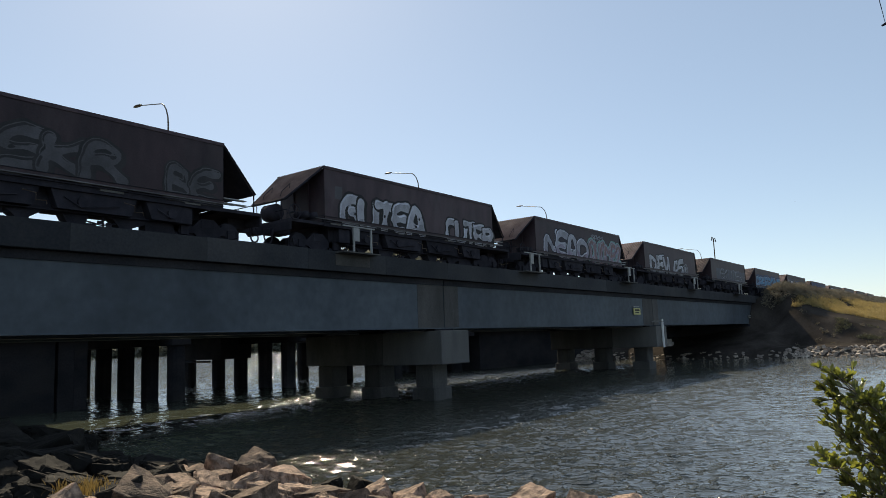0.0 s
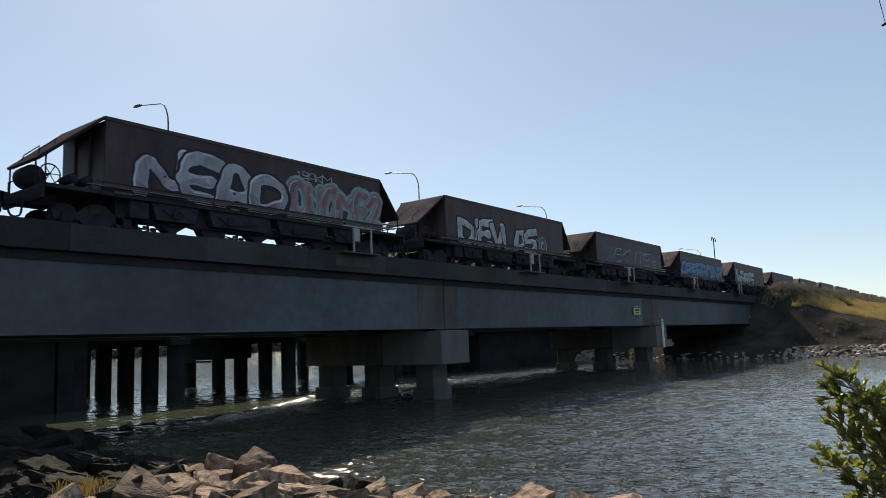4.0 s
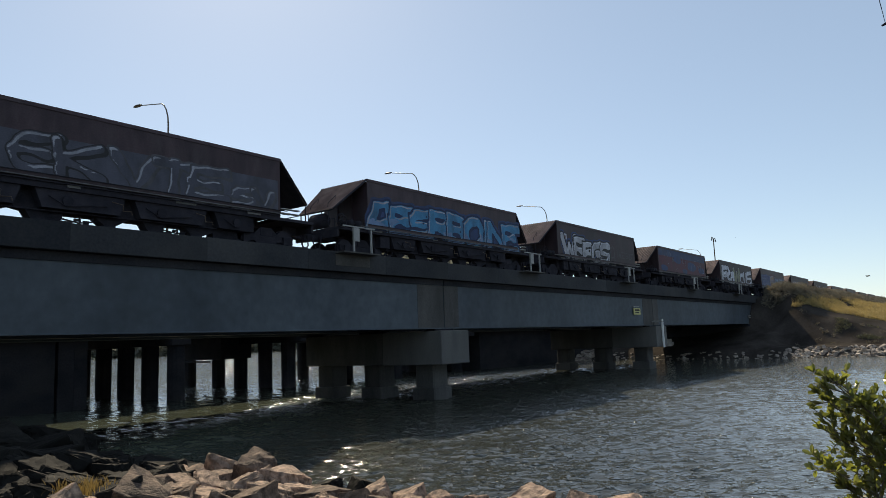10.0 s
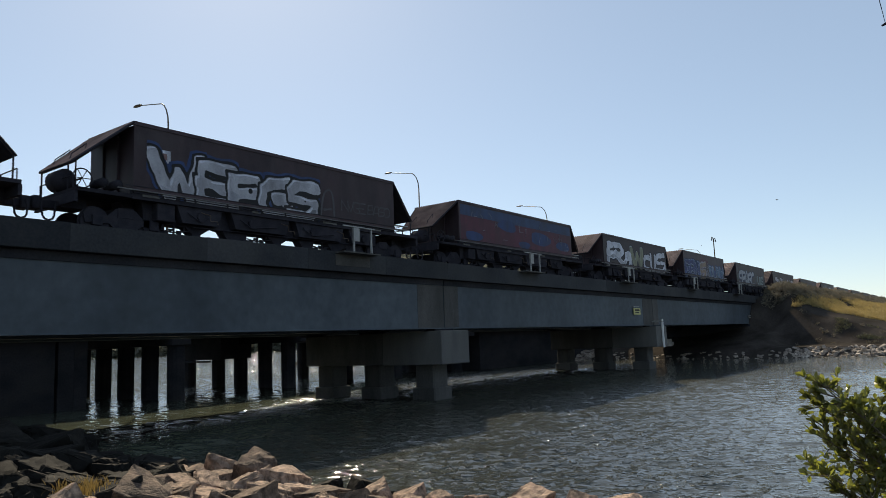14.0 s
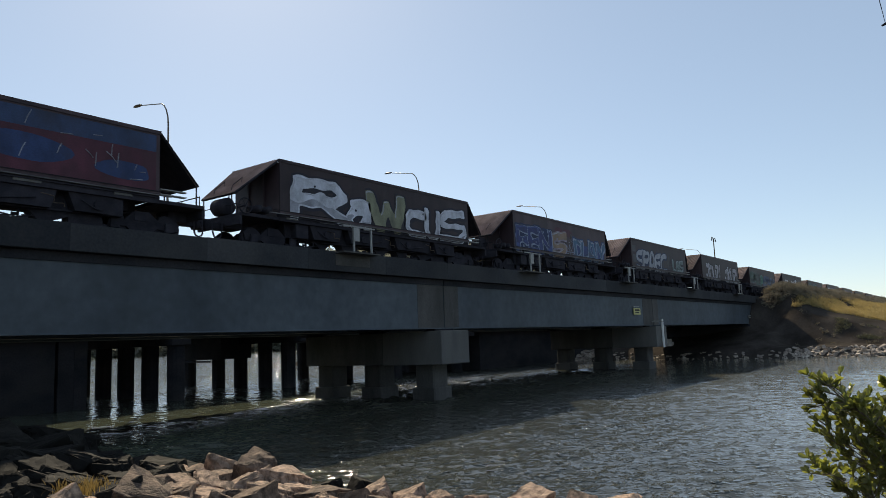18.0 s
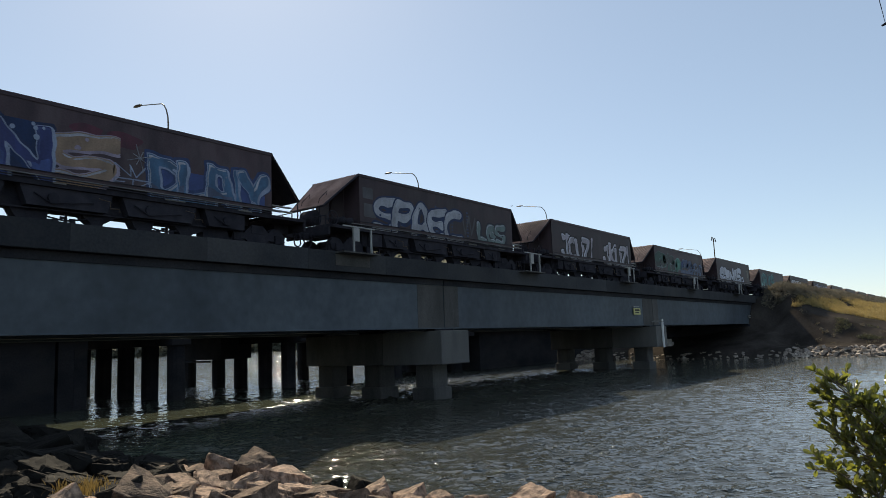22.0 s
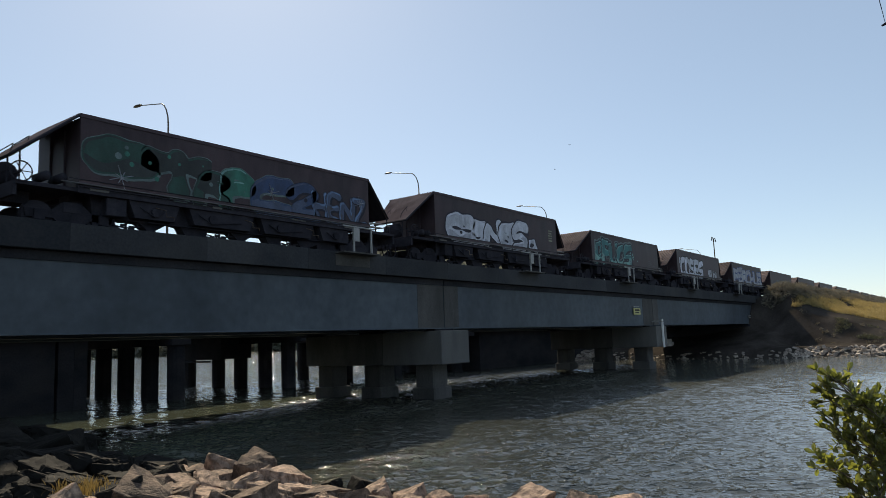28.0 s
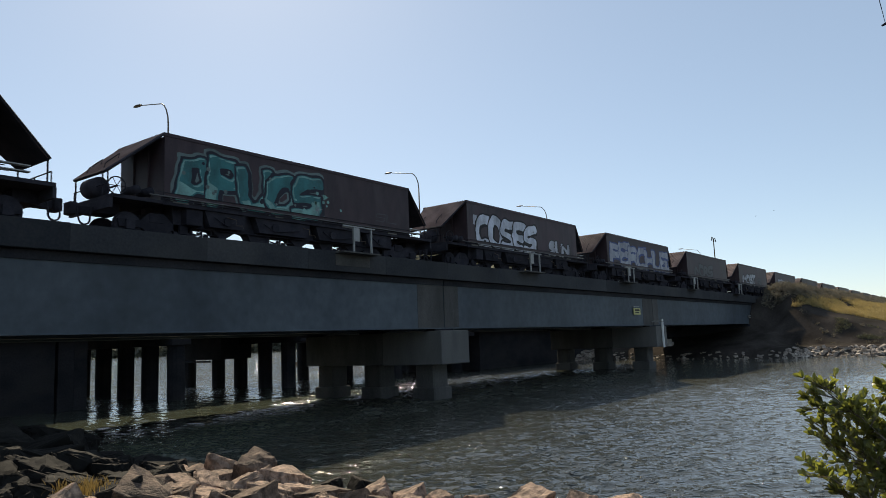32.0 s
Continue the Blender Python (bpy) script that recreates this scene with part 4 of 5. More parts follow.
def paint_wagons():
    rng = random.Random(4)

    def layer(name, F, xs, zs, y, colour, parent, label=""):
        """One part for each separate patch of paint; the largest is returned."""
        verts, faces = cut_sheet(F, xs, zs, y)
        group = list(range(len(verts)))

        def root(a):
            while group[a] != a:
                group[a] = group[group[a]]
                a = group[a]
            return a

        for f in faces:
            for a in f[1:]:
                group[root(a)] = root(f[0])
        patches = {}
        for f in faces:
            patches.setdefault(root(f[0]), []).append(f)
        first = None
        for fs in sorted(patches.values(), key=len, reverse=True):
            if first and len(fs) < 8:
                break
            used = sorted({a for f in fs for a in f})
            at_ = {a: n for n, a in enumerate(used)}
            me = bpy.data.meshes.new(name)
            me.from_pydata([verts[a] for a in used], [], [tuple(at_[a] for a in f) for f in fs])
            me.materials.append(PAINT[colour])
            ob = part(name, me, None, parent, label)
            first = first or ob
        return first

    for k, words in PAINTS.items():
        for letters, x0, x1, z0, z1, fill, edge, weight, soft in words:
            shares = [{"I": 0.5, "M": 1.2, "W": 1.25, "1": 0.5}.get(c, 1.0) for c in letters]
            step = (x1 - x0) / sum(shares)
            at = x0
            for i, (ch, share) in enumerate(zip(letters, shares)):
                w = step * share
                fat = min(weight, 0.17 * w) if weight > 0.06 else weight
                tag = weight < 0.06
                pad = 0.3 if not tag else 0.06
                g = (0.05 if k < 16 else 0.08) if not tag else 0.014
                za, zb = z0, z1 - (rng.uniform(0, 0.14) * (z1 - z0) if not tag else 0)
                lean, pinch, wob = rng.uniform(-0.12, 0.16), rng.uniform(-0.2, 0.2), rng.uniform(0, 6)
                lines = []
                for p in letter_lines(ch, soft + 1 if soft else 0):
                    a, b = p[:, 0] - 0.5, p[:, 1]
                    a = a * (1 + pinch * (b - 0.5))
                    b = b + 0.05 * np.sin(5 * a + wob)
                    in_w, in_h = max(w * 1.2 - 1.7 * fat, 0.05 * w), max(zb - za - 2 * fat, 0.2)
                    lines.append(np.stack((at + w / 2 + a * in_w + lean * (b - 0.5) * in_h, za + fat + b * in_h), 1))
                xs, zs = np.arange(at - pad, at + w + pad, g), np.arange(max(za - pad, 1.27), min(zb + pad, 3.3), g)
                X, Z = np.meshgrid(xs, zs)
                rough = 0.02 * np.sin(7 * X + 3 * Z + wob) + 0.014 * np.sin(13 * Z - 5 * X + wob) if not tag else 0.0
                F = letter_field(lines, X, Z, fat, soft) + rough
                y = -0.0108 - 0.0012 * i
                letter = layer("graffiti_letter", F, xs, zs, y, fill, wagons[k], "%s sprayed graffiti letter" % fill)
                if letter is None:
                    continue
                if edge:
                    rim = THIN.get(k, min(0.085, 0.5 * fat))
                    shadow = letter_field([p + np.array((0.07, -0.05)) for p in lines], X, Z, fat, soft) + rough
                    layer("letter_outline", np.minimum(F, shadow) - rim, xs, zs, y + 0.0005, edge, letter, "%s sprayed outline" % edge)
                    glow = HALO.get(k) or HALO.get(fill)
                    if glow:
                        layer("letter_glow", F - rim - 0.09, xs, zs, -0.0065 - 0.0004 * i, glow, letter, "%s sprayed outline" % glow)
                    if fill in SHADE and k < 16:
                        # the lower part of the letter in a second colour, and a few sprayed rings
                        low = np.maximum(F + 0.06, Z - (za + (0.36 + 0.1 * math.sin(wob)) * (zb - za)) - 0.12 * np.sin(4 * X + wob))
                        layer("letter_shade", low, xs, zs, y - 0.0004, SHADE[fill], letter)
                    if k < 16 and fat > 0.09:
                        shifted = letter_field([p + np.array((0.045, -0.05)) for p in lines], X, Z, fat, soft) + rough
                        layer("letter_shine", np.maximum(F + 0.025, -0.03 - shifted), xs, zs, y - 0.0006, SHINE.get(fill, "chalk"), letter)
                    if i % 2 == 0 and fat > 0.12:
                        cx, cz, r = at + w * rng.uniform(0.2, 0.8), rng.uniform(za + 0.25, zb - 0.3), rng.uniform(0.05, 0.11)
                        dots = np.maximum(np.minimum(np.hypot(X - cx, Z - cz) - r, np.hypot(X - cx - 0.25, Z - cz - 0.3) - 0.6 * r), F + 0.03)
                        layer("paint_dot", dots, xs, zs, y - 0.0007, edge, letter)
                at += w


paint_wagons()


def shade_stripes(k, x0, x1, z0, z1, n, colour):
    """Short slanted bars of shading between the letters."""
    rng = random.Random(k)
    for i in range(n):
        x = x0 + (x1 - x0) * (i + 0.5) / n
        for z in np.arange(z0, z1, 0.16):
            boxpart("shade_stripe", (x, x + rng.uniform(0.1, 0.22), -0.006, -0.0045, float(z), float(z) + 0.07), PAINT[colour], wagons[k])


shade_stripes(11, 1.9, 8.1, 1.6, 2.8, 5, "slate")


def side_panels():
    """Painted grounds, stencil panels and small marks."""
    def patch(k, name, x0, x1, z0, z1, colour, y=-0.002, label=""):
        boxpart(name, (x0, x1, y - 0.002, y, z0, z1), PAINT[colour], wagons[k], label)
    patch(8, "painted_ground", 0.12, BODY - 0.12, 1.53, 2.75, "maroon", label="dull red painted ground")
    patch(8, "painted_ground", 0.12, BODY - 0.12, 2.752, 3.28, "slate", label="dull blue painted ground")
    for x, z, r in ((1.2, 1.75, 0.5), (4.4, 2.6, 0.6), (7.9, 2.2, 0.75), (10.6, 2.0, 0.55), (6.1, 1.7, 0.4)):
        bm = bmesh.new()
        bm.faces.new([bm.verts.new((x + r * 1.5 * math.cos(a) * (1 + 0.12 * math.sin(3 * a + x)), -0.0062, z + r * 0.55 * math.sin(a) * (1 + 0.1 * math.sin(2 * a + z)))) for a in np.linspace(0, 6.0, 22)])
        bmesh.ops.triangulate(bm, faces=bm.faces[:])
        part("paint_patch", bm, PAINT["deep_blue"], wagons[8], "deep blue sprayed patch")
    for x, z, r in ((5.6, 2.55, 0.5), (6.3, 2.8, 0.4), (5.2, 2.85, 0.35)):
        bm = bmesh.new()
        bm.faces.new([bm.verts.new((x + r * 1.3 * math.cos(a) * (1 + 0.2 * math.sin(3 * a + x)), -0.0052 - 0.0004 * z, z + r * 0.6 * math.sin(a) * (1 + 0.15 * math.sin(2 * a + z)))) for a in np.linspace(0, 6.0, 22)])
        bmesh.ops.triangulate(bm, faces=bm.faces[:])
        part("paint_patch", bm, PAINT["maroon"], wagons[10], "dull red sprayed cloud")
    rng = random.Random(3)
    for i in range(26):
        x, z = rng.uniform(0.6, 11.2), rng.uniform(1.7, 2.9)
        bm = bmesh.new()
        a = rng.choice((0.1, 1.5, 1.2, 2.4))
        n = rng.uniform(0.15, 0.45)
        tube(bm, [(x, -0.012, z), (x + math.cos(a) * n * 0.5, -0.012, z + math.sin(a) * n * 0.6), (x + math.cos(a) * n, -0.012, z + math.sin(a) * n)], 0.012, 4)
        part("paint_stroke", bm, PAINT["chalk"], wagons[8], "thin white spray line")
    # sprayed stars over the letters
    for k, x, z, r in ((10, 6.75, 2.35, 0.42), (13, 1.2, 1.75, 0.38), (13, 6.7, 2.1, 0.36), (13, 11.2, 2.3, 0.34), (15, 6.3, 1.75, 0.25)):
        for n in range(4):
            a, n_r = 0.3 + n * math.pi / 4, r * (1.0 if n % 2 == 0 else 0.55)
            bm = bmesh.new()
            tube(bm, [(x - n_r * math.cos(a), -0.021, z - n_r * math.sin(a)), (x, -0.021, z), (x + n_r * math.cos(a), -0.021, z + n_r * math.sin(a))], 0.011, 4)
            part("star_ray", bm, PAINT["chalk"], wagons[k], "thin white sprayed star ray")
    # loose bubbles of paint round the words
    for k, x0, x1, colour, count in ((15, 5.6, 7.6, "mint", 14), (15, 0.5, 6.0, "sage", 10), (10, 0.4, 4.2, "ice", 14), (13, 0.4, 6.0, "jade", 8)):
        for n in range(count):
            x, z, r = rng.uniform(x0, x1), rng.uniform(1.6, 2.75), rng.uniform(0.03, 0.085)
            bm = bmesh.new()
            bm.faces.new([bm.verts.new((x + r * math.cos(a), -0.0185, z + r * math.sin(a))) for a in np.linspace(0, 5.7, 12)])
            part("paint_dot", bm, PAINT[colour], wagons[k])
    patch(5, "painted_ground", 1.5, BODY - 0.1, 1.53, 2.6, "dusk", label="faded blue-grey painted ground")
    patch(6, "painted_ground", 0.4, BODY - 0.2, 1.53, 2.3, "deep_blue", label="dark blue painted ground")
    patch(10, "painted_ground", 0.4, 4.3, 1.53, 2.8, "navy", label="dark blue painted ground")
    patch(10, "painted_ground", 7.3, 11.4, 1.53, 2.2, "blue", label="blue painted ground")
    patch(11, "stencil_panel", 0.25, 0.95, 1.75, 2.3, "faded")
    patch(11, "stencil_panel", 0.2, 0.8, 2.5, 2.95, "faded")
    patch(2, "stencil_panel", 0.55, 0.95, 2.25, 2.75, "faded")
    patch(7, "stencil_panel", 0.75, 1.2, 2.35, 2.75, "white")
    patch(7, "stencil_mark", 0.86, 1.08, 2.45, 2.65, "rust", -0.0045)
    patch(16, "stencil_panel", 0.5, 0.85, 2.3, 2.8, "silver")
    for i in range(5):
        patch(14, "stencil_bar", 10.75, 11.2 - 0.05 * (i % 2), 2.1 + 0.14 * i, 2.18 + 0.14 * i, "moss", label="row of small stencilled lettering")
    for k in (9, 14):
        patch(k, "stencil_bar", 1.9, 2.9, 1.27, 1.32, "faded", -0.006)


side_panels()
for w, note in ((8, "red and blue"), (6, "blue"), (15, "teal"), (9, "large white"), (11, "silver"), (10, "violet and blue"), (13, "green and blue"), (14, "white")):
    tagged(wagons[w], "dark hopper wagon with %s graffiti on its side" % note)


# ---- rocks ----
def rock_mesh(name, seed, material, cuts=9, fine=False):
    """A broken angular stone: the hull of a few points, roughened."""
    rng = random.Random(seed)
    bm = bmesh.new()
    for sx, sy, sz in [(a, b, c) for a in (-1, 1) for b in (-1, 1) for c in (-1, 1)]:
        for _ in range(2 if cuts > 9 else 1):
            bm.verts.new((sx * rng.uniform(0.4, 0.95), sy * rng.uniform(0.4, 0.95), sz * rng.uniform(0.45, 0.85) * (1 if sz < 0 or rng.random() < 0.65 else 0.5)))
    bmesh.ops.convex_hull(bm, input=bm.verts[:])
    for v in [v for v in bm.verts if not v.link_faces]:
        bm.verts.remove(v)
    if fine:
        bmesh.ops.bevel(bm, geom=bm.edges[:], offset=0.07, segments=1, affect="EDGES", clamp_overlap=True)
        bmesh.ops.triangulate(bm, faces=bm.faces[:])
        bmesh.ops.subdivide_edges(bm, edges=[e for e in bm.edges if e.calc_length() > 0.3], cuts=3, use_grid_fill=True)
        bmesh.ops.triangulate(bm, faces=bm.faces[:])
        for v in bm.verts:
            q = v.co * 1.9 + Vector((seed, 0, 0))
            v.co += v.co * (0.08 * noise.noise(q) + 0.1 * noise.noise(q * 2.9) + 0.05 * noise.noise(q * 7))
    return mesh_of(name, bm, material)


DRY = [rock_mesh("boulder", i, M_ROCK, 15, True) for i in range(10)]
WET_SHADED = [rock_mesh("boulder", i + 20, M_ROCK_WET_SHADED, 15, True) for i in range(6)]


def boulder(meshes, x, y, z, r, rng, label, group, flat=0.7, tilt=0.35):
    ob = new("boulder", rng.choice(meshes))
    ob.matrix_basis = Matrix.Translation((x, y, z)) @ Euler((rng.uniform(-tilt, tilt), rng.uniform(-tilt, tilt), rng.uniform(0, 6.3))).to_matrix().to_4x4() @ Matrix.Diagonal((r * rng.uniform(0.85, 1.25), r * rng.uniform(0.75, 1.1), r * flat * rng.uniform(0.8, 1.2), 1))
    return tagged(ob, label, "rock", group)


def near_rocks():
    rng = random.Random(5)
    # x, y, height of the top, size
    dry = [(7.3, 10.05, 0.7, 0.55), (7.1, 9.0, 0.74, 0.55), (7.0, 8.2, 0.62, 0.5), (6.8, 10.1, 0.55, 0.45), (6.5, 8.5, 0.58, 0.42), (6.75, 9.4, 0.6, 0.4), (7.3, 8.0, 0.42, 0.4), (7.2, 7.3, 0.48, 0.4), (7.3, 6.75, 0.47, 0.36), (7.5, 6.3, 0.5, 0.36), (7.6, 5.9, 0.43, 0.32), (7.9, 5.55, 0.38, 0.3), (7.8, 4.65, 0.54, 0.42), (8.1, 4.15, 0.48, 0.36), (8.2, 3.65, 0.51, 0.4), (6.3, 9.2, 0.6, 0.4), (6.0, 8.4, 0.6, 0.34), (6.5, 7.7, 0.6, 0.4), (6.6, 7.0, 0.58, 0.4), (6.9, 6.2, 0.5, 0.35), (7.2, 5.1, 0.5, 0.35), (7.5, 3.9, 0.5, 0.35)]
    for x, y, top, r in dry:
        boulder(DRY, x, y, top - 0.03 - r * 0.38, r * 0.74, rng, "angular reddish-brown boulder on the creek bank", "bank rocks", 0.85, 0.42)
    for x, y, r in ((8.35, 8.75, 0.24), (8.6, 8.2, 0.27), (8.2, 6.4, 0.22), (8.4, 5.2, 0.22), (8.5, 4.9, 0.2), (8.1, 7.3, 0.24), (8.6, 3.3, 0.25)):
        boulder(WET_SHADED, x, y, 0.1, r, rng, "dark wet boulder at the water's edge", "bank rocks", 0.75)
    # boulders in the bridge's shade, which their dark material carries
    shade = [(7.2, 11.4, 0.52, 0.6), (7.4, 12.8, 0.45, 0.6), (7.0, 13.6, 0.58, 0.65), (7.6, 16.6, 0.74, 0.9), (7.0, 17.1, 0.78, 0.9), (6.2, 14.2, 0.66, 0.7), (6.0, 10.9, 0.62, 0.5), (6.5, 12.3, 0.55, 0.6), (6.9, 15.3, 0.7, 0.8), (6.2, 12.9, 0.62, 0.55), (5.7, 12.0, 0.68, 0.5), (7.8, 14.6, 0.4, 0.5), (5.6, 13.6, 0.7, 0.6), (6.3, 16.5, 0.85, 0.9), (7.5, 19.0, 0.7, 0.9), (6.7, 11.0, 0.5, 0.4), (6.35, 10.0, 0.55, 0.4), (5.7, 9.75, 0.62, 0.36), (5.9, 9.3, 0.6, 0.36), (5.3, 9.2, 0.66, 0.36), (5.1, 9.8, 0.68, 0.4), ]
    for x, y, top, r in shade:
        boulder(WET_SHADED, x, y, top - r * 0.45, r, rng, "dark boulder at the tide line, bridge shade in its colour", "bank rocks", 0.66)
    for i in range(85):
        x, y = rng.uniform(3.4, 6.2), rng.uniform(8.0, 13.5)
        r = rng.uniform(0.16, 0.36)
        # left and farther rubble takes the dark material in place of shade
        wet_shaded = y > 9.3 or (x < 5.7 and y > 8.2)
        boulder(WET_SHADED if wet_shaded else DRY, x, y, ground_z(x, y) + r * 0.2, r, rng, "dark rock among the bank rubble, bridge shade in its colour" if wet_shaded else "broken brown rock among the bank rubble", "bank rocks")
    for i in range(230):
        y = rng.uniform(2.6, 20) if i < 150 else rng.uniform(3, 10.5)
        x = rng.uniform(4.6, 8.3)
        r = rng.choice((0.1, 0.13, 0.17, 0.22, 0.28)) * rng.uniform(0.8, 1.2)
        # dark for wetness by the water, for bridge shade on the left
        wet_shaded = x > 7.8 or y + rng.gauss(0, 0.5) > 10.5 or (x < 6.3 and y > 9.2)
        boulder(WET_SHADED if wet_shaded else DRY, x, y, max(ground_z(x, y), -0.05) + r * 0.2, r, rng, "dark rock at the water's edge, wetness and bridge shade in its colour" if wet_shaded else "broken brown rock among the bank rubble", "bank rocks")


near_rocks()


def joined_rocks(name, places, meshes, label, seed, parent=None):
    rng = random.Random(seed)
    bm = bmesh.new()
    verts, faces = [], []
    data = [([v.co.copy() for v in m.vertices], [tuple(p.vertices) for p in m.polygons]) for m in meshes]
    for x, y, z, r in places:
        vs, fs = rng.choice(data)
        mm = Matrix.Translation((x, y, z)) @ Euler((rng.uniform(-0.5, 0.5), rng.uniform(-0.5, 0.5), rng.uniform(0, 6.3))).to_matrix().to_4x4() @ Matrix.Diagonal((r * rng.uniform(0.8, 1.4), r, r * rng.uniform(0.5, 0.9), 1))
        o = len(verts)
        verts += [mm @ v for v in vs]
        faces += [tuple(i + o for i in f) for f in fs]
    bm.free()
    me = bpy.data.meshes.new(name)
    me.from_pydata(verts, [], faces)
    me.materials.append(meshes[0].materials[0])
    return tagged(new(name, me), label, "rocks", kind="stuff")


def far_riprap():
    rng = random.Random(9)
    places = []
    for i in range(3600):
        y = rng.uniform(-6, 60)
        x = 62.6 + smooth(12, 30, y) * 2.5 + rng.uniform(-0.5, 1.9)
        if 13.2 < y < 31 and i % 6:
            continue
        places.append((x, y, max(ground_z(x, y), -0.1) - 0.03, rng.uniform(0.09, 0.24)))
    for i in range(900):
        y = rng.uniform(31, 52)
        x = 65.1 + rng.uniform(-0.5, 3.4)
        places.append((x, y, max(ground_z(x, y), -0.1) - 0.03, rng.uniform(0.12, 0.3)))
    joined_rocks("riprap", places, [rock_mesh("riprap_stone", 40 + i, M_RIPRAP, 7) for i in range(4)], "pale broken riprap stones along the far shore", 3)


far_riprap()


# ---- far shore grass and trees ----
def blades(name, spots, h0, h1, material, label, seed, width=0.012, lean=0.35, n=(5, 9)):
    rng = random.Random(seed)
    verts, faces = [], []
    for x, y, z, s in spots:
        for _ in range(rng.randint(*n)):
            h = rng.uniform(h0, h1) * s
            a = rng.uniform(0, 6.28)
            px, py = x + rng.gauss(0, 0.12 * s), y + rng.gauss(0, 0.12 * s)
            lx, ly = rng.gauss(0, lean) * h, rng.gauss(0, lean) * h
            wx_, wy_ = math.cos(a) * width * s, math.sin(a) * width * s
            o = len(verts)
            verts += [(px - wx_, py - wy_, z - 0.03), (px + wx_, py + wy_, z - 0.03), (px + lx * 0.4 + wx_ * 0.6, py + ly * 0.4 + wy_ * 0.6, z + h * 0.6), (px + lx * 0.4 - wx_ * 0.6, py + ly * 0.4 - wy_ * 0.6, z + h * 0.6), (px + lx, py + ly, z + h)]
            faces += [(o, o + 1, o + 2, o + 3), (o + 3, o + 2, o + 4)]
    me = bpy.data.meshes.new(name)
    me.from_pydata(verts, [], faces)
    me.materials.append(material)
    return tagged(new(name, me), label, "grass", kind="stuff")


def far_grass():
    rng = random.Random(12)
    spots, low = [], []
    for i in range(21000):
        x = 74.4 + 90 * rng.random() ** 1.5
        y = rng.uniform(1, 14.6)
        edge = 78.6 - max(y - 10.6, 0) * 1.15 + 1.2 * noise.noise((x * 0.6, y * 0.6, 5))
        if x > edge and y < 14.0 - (x - 76) * 0.058 and noise.noise((x * 0.3, y * 0.3, 3)) > -0.25:
            spots.append((x, y, ground_z(x, y), rng.uniform(0.7, 1.5)))
    for i in range(1500):
        x, y = rng.uniform(71.2, 74.4), rng.uniform(3, 10.5)
        if noise.noise((x * 0.5, y * 0.5, 8)) > 0.02:
            low.append((x, y, ground_z(x, y), rng.uniform(0.7, 1.3)))
    blades("dry_grass", spots, 0.1, 0.3, M_GRASS, "sunlit dry yellow grass on the embankment top", 2, 0.02, 0.7, (7, 11))
    blades("bank_grass", low, 0.08, 0.24, M_REED, "thin grey-green grass low on the bare bank", 5, 0.02, 0.7, (5, 8))


far_grass()


def bank_tuft():
    rng = random.Random(8)
    spots = [(4.6 + rng.gauss(0, 0.1), 9.15 + rng.gauss(0, 0.16), 0.76, 1.0) for i in range(38)]
    spots += [(4.35 + rng.gauss(0, 0.1), 9.0 + rng.gauss(0, 0.12), 0.74, 0.9) for i in range(22)]
    blades("grass_tuft", spots, 0.04, 0.15, M_TUFT, "dry golden grass tuft among the rocks", 6, 0.006, 0.5, (6, 10))


bank_tuft()


def leaf_clump(verts, faces, c, r, n, rng, size):
    for _ in range(n):
        d = Vector((rng.gauss(0, 1), rng.gauss(0, 1), rng.gauss(0, 0.8))).normalized() * r * rng.random() ** 0.4
        p = Vector(c) + d
        a, b = Vector((rng.gauss(0, 1), rng.gauss(0, 1), rng.gauss(0, 1))).normalized(), Vector((rng.gauss(0, 1), rng.gauss(0, 1), rng.gauss(0, 1))).normalized()
        a *= size; b *= size * 0.5
        o = len(verts)
        verts += [p - a, p + b, p + a, p - b]
        faces.append((o, o + 1, o + 2, o + 3))


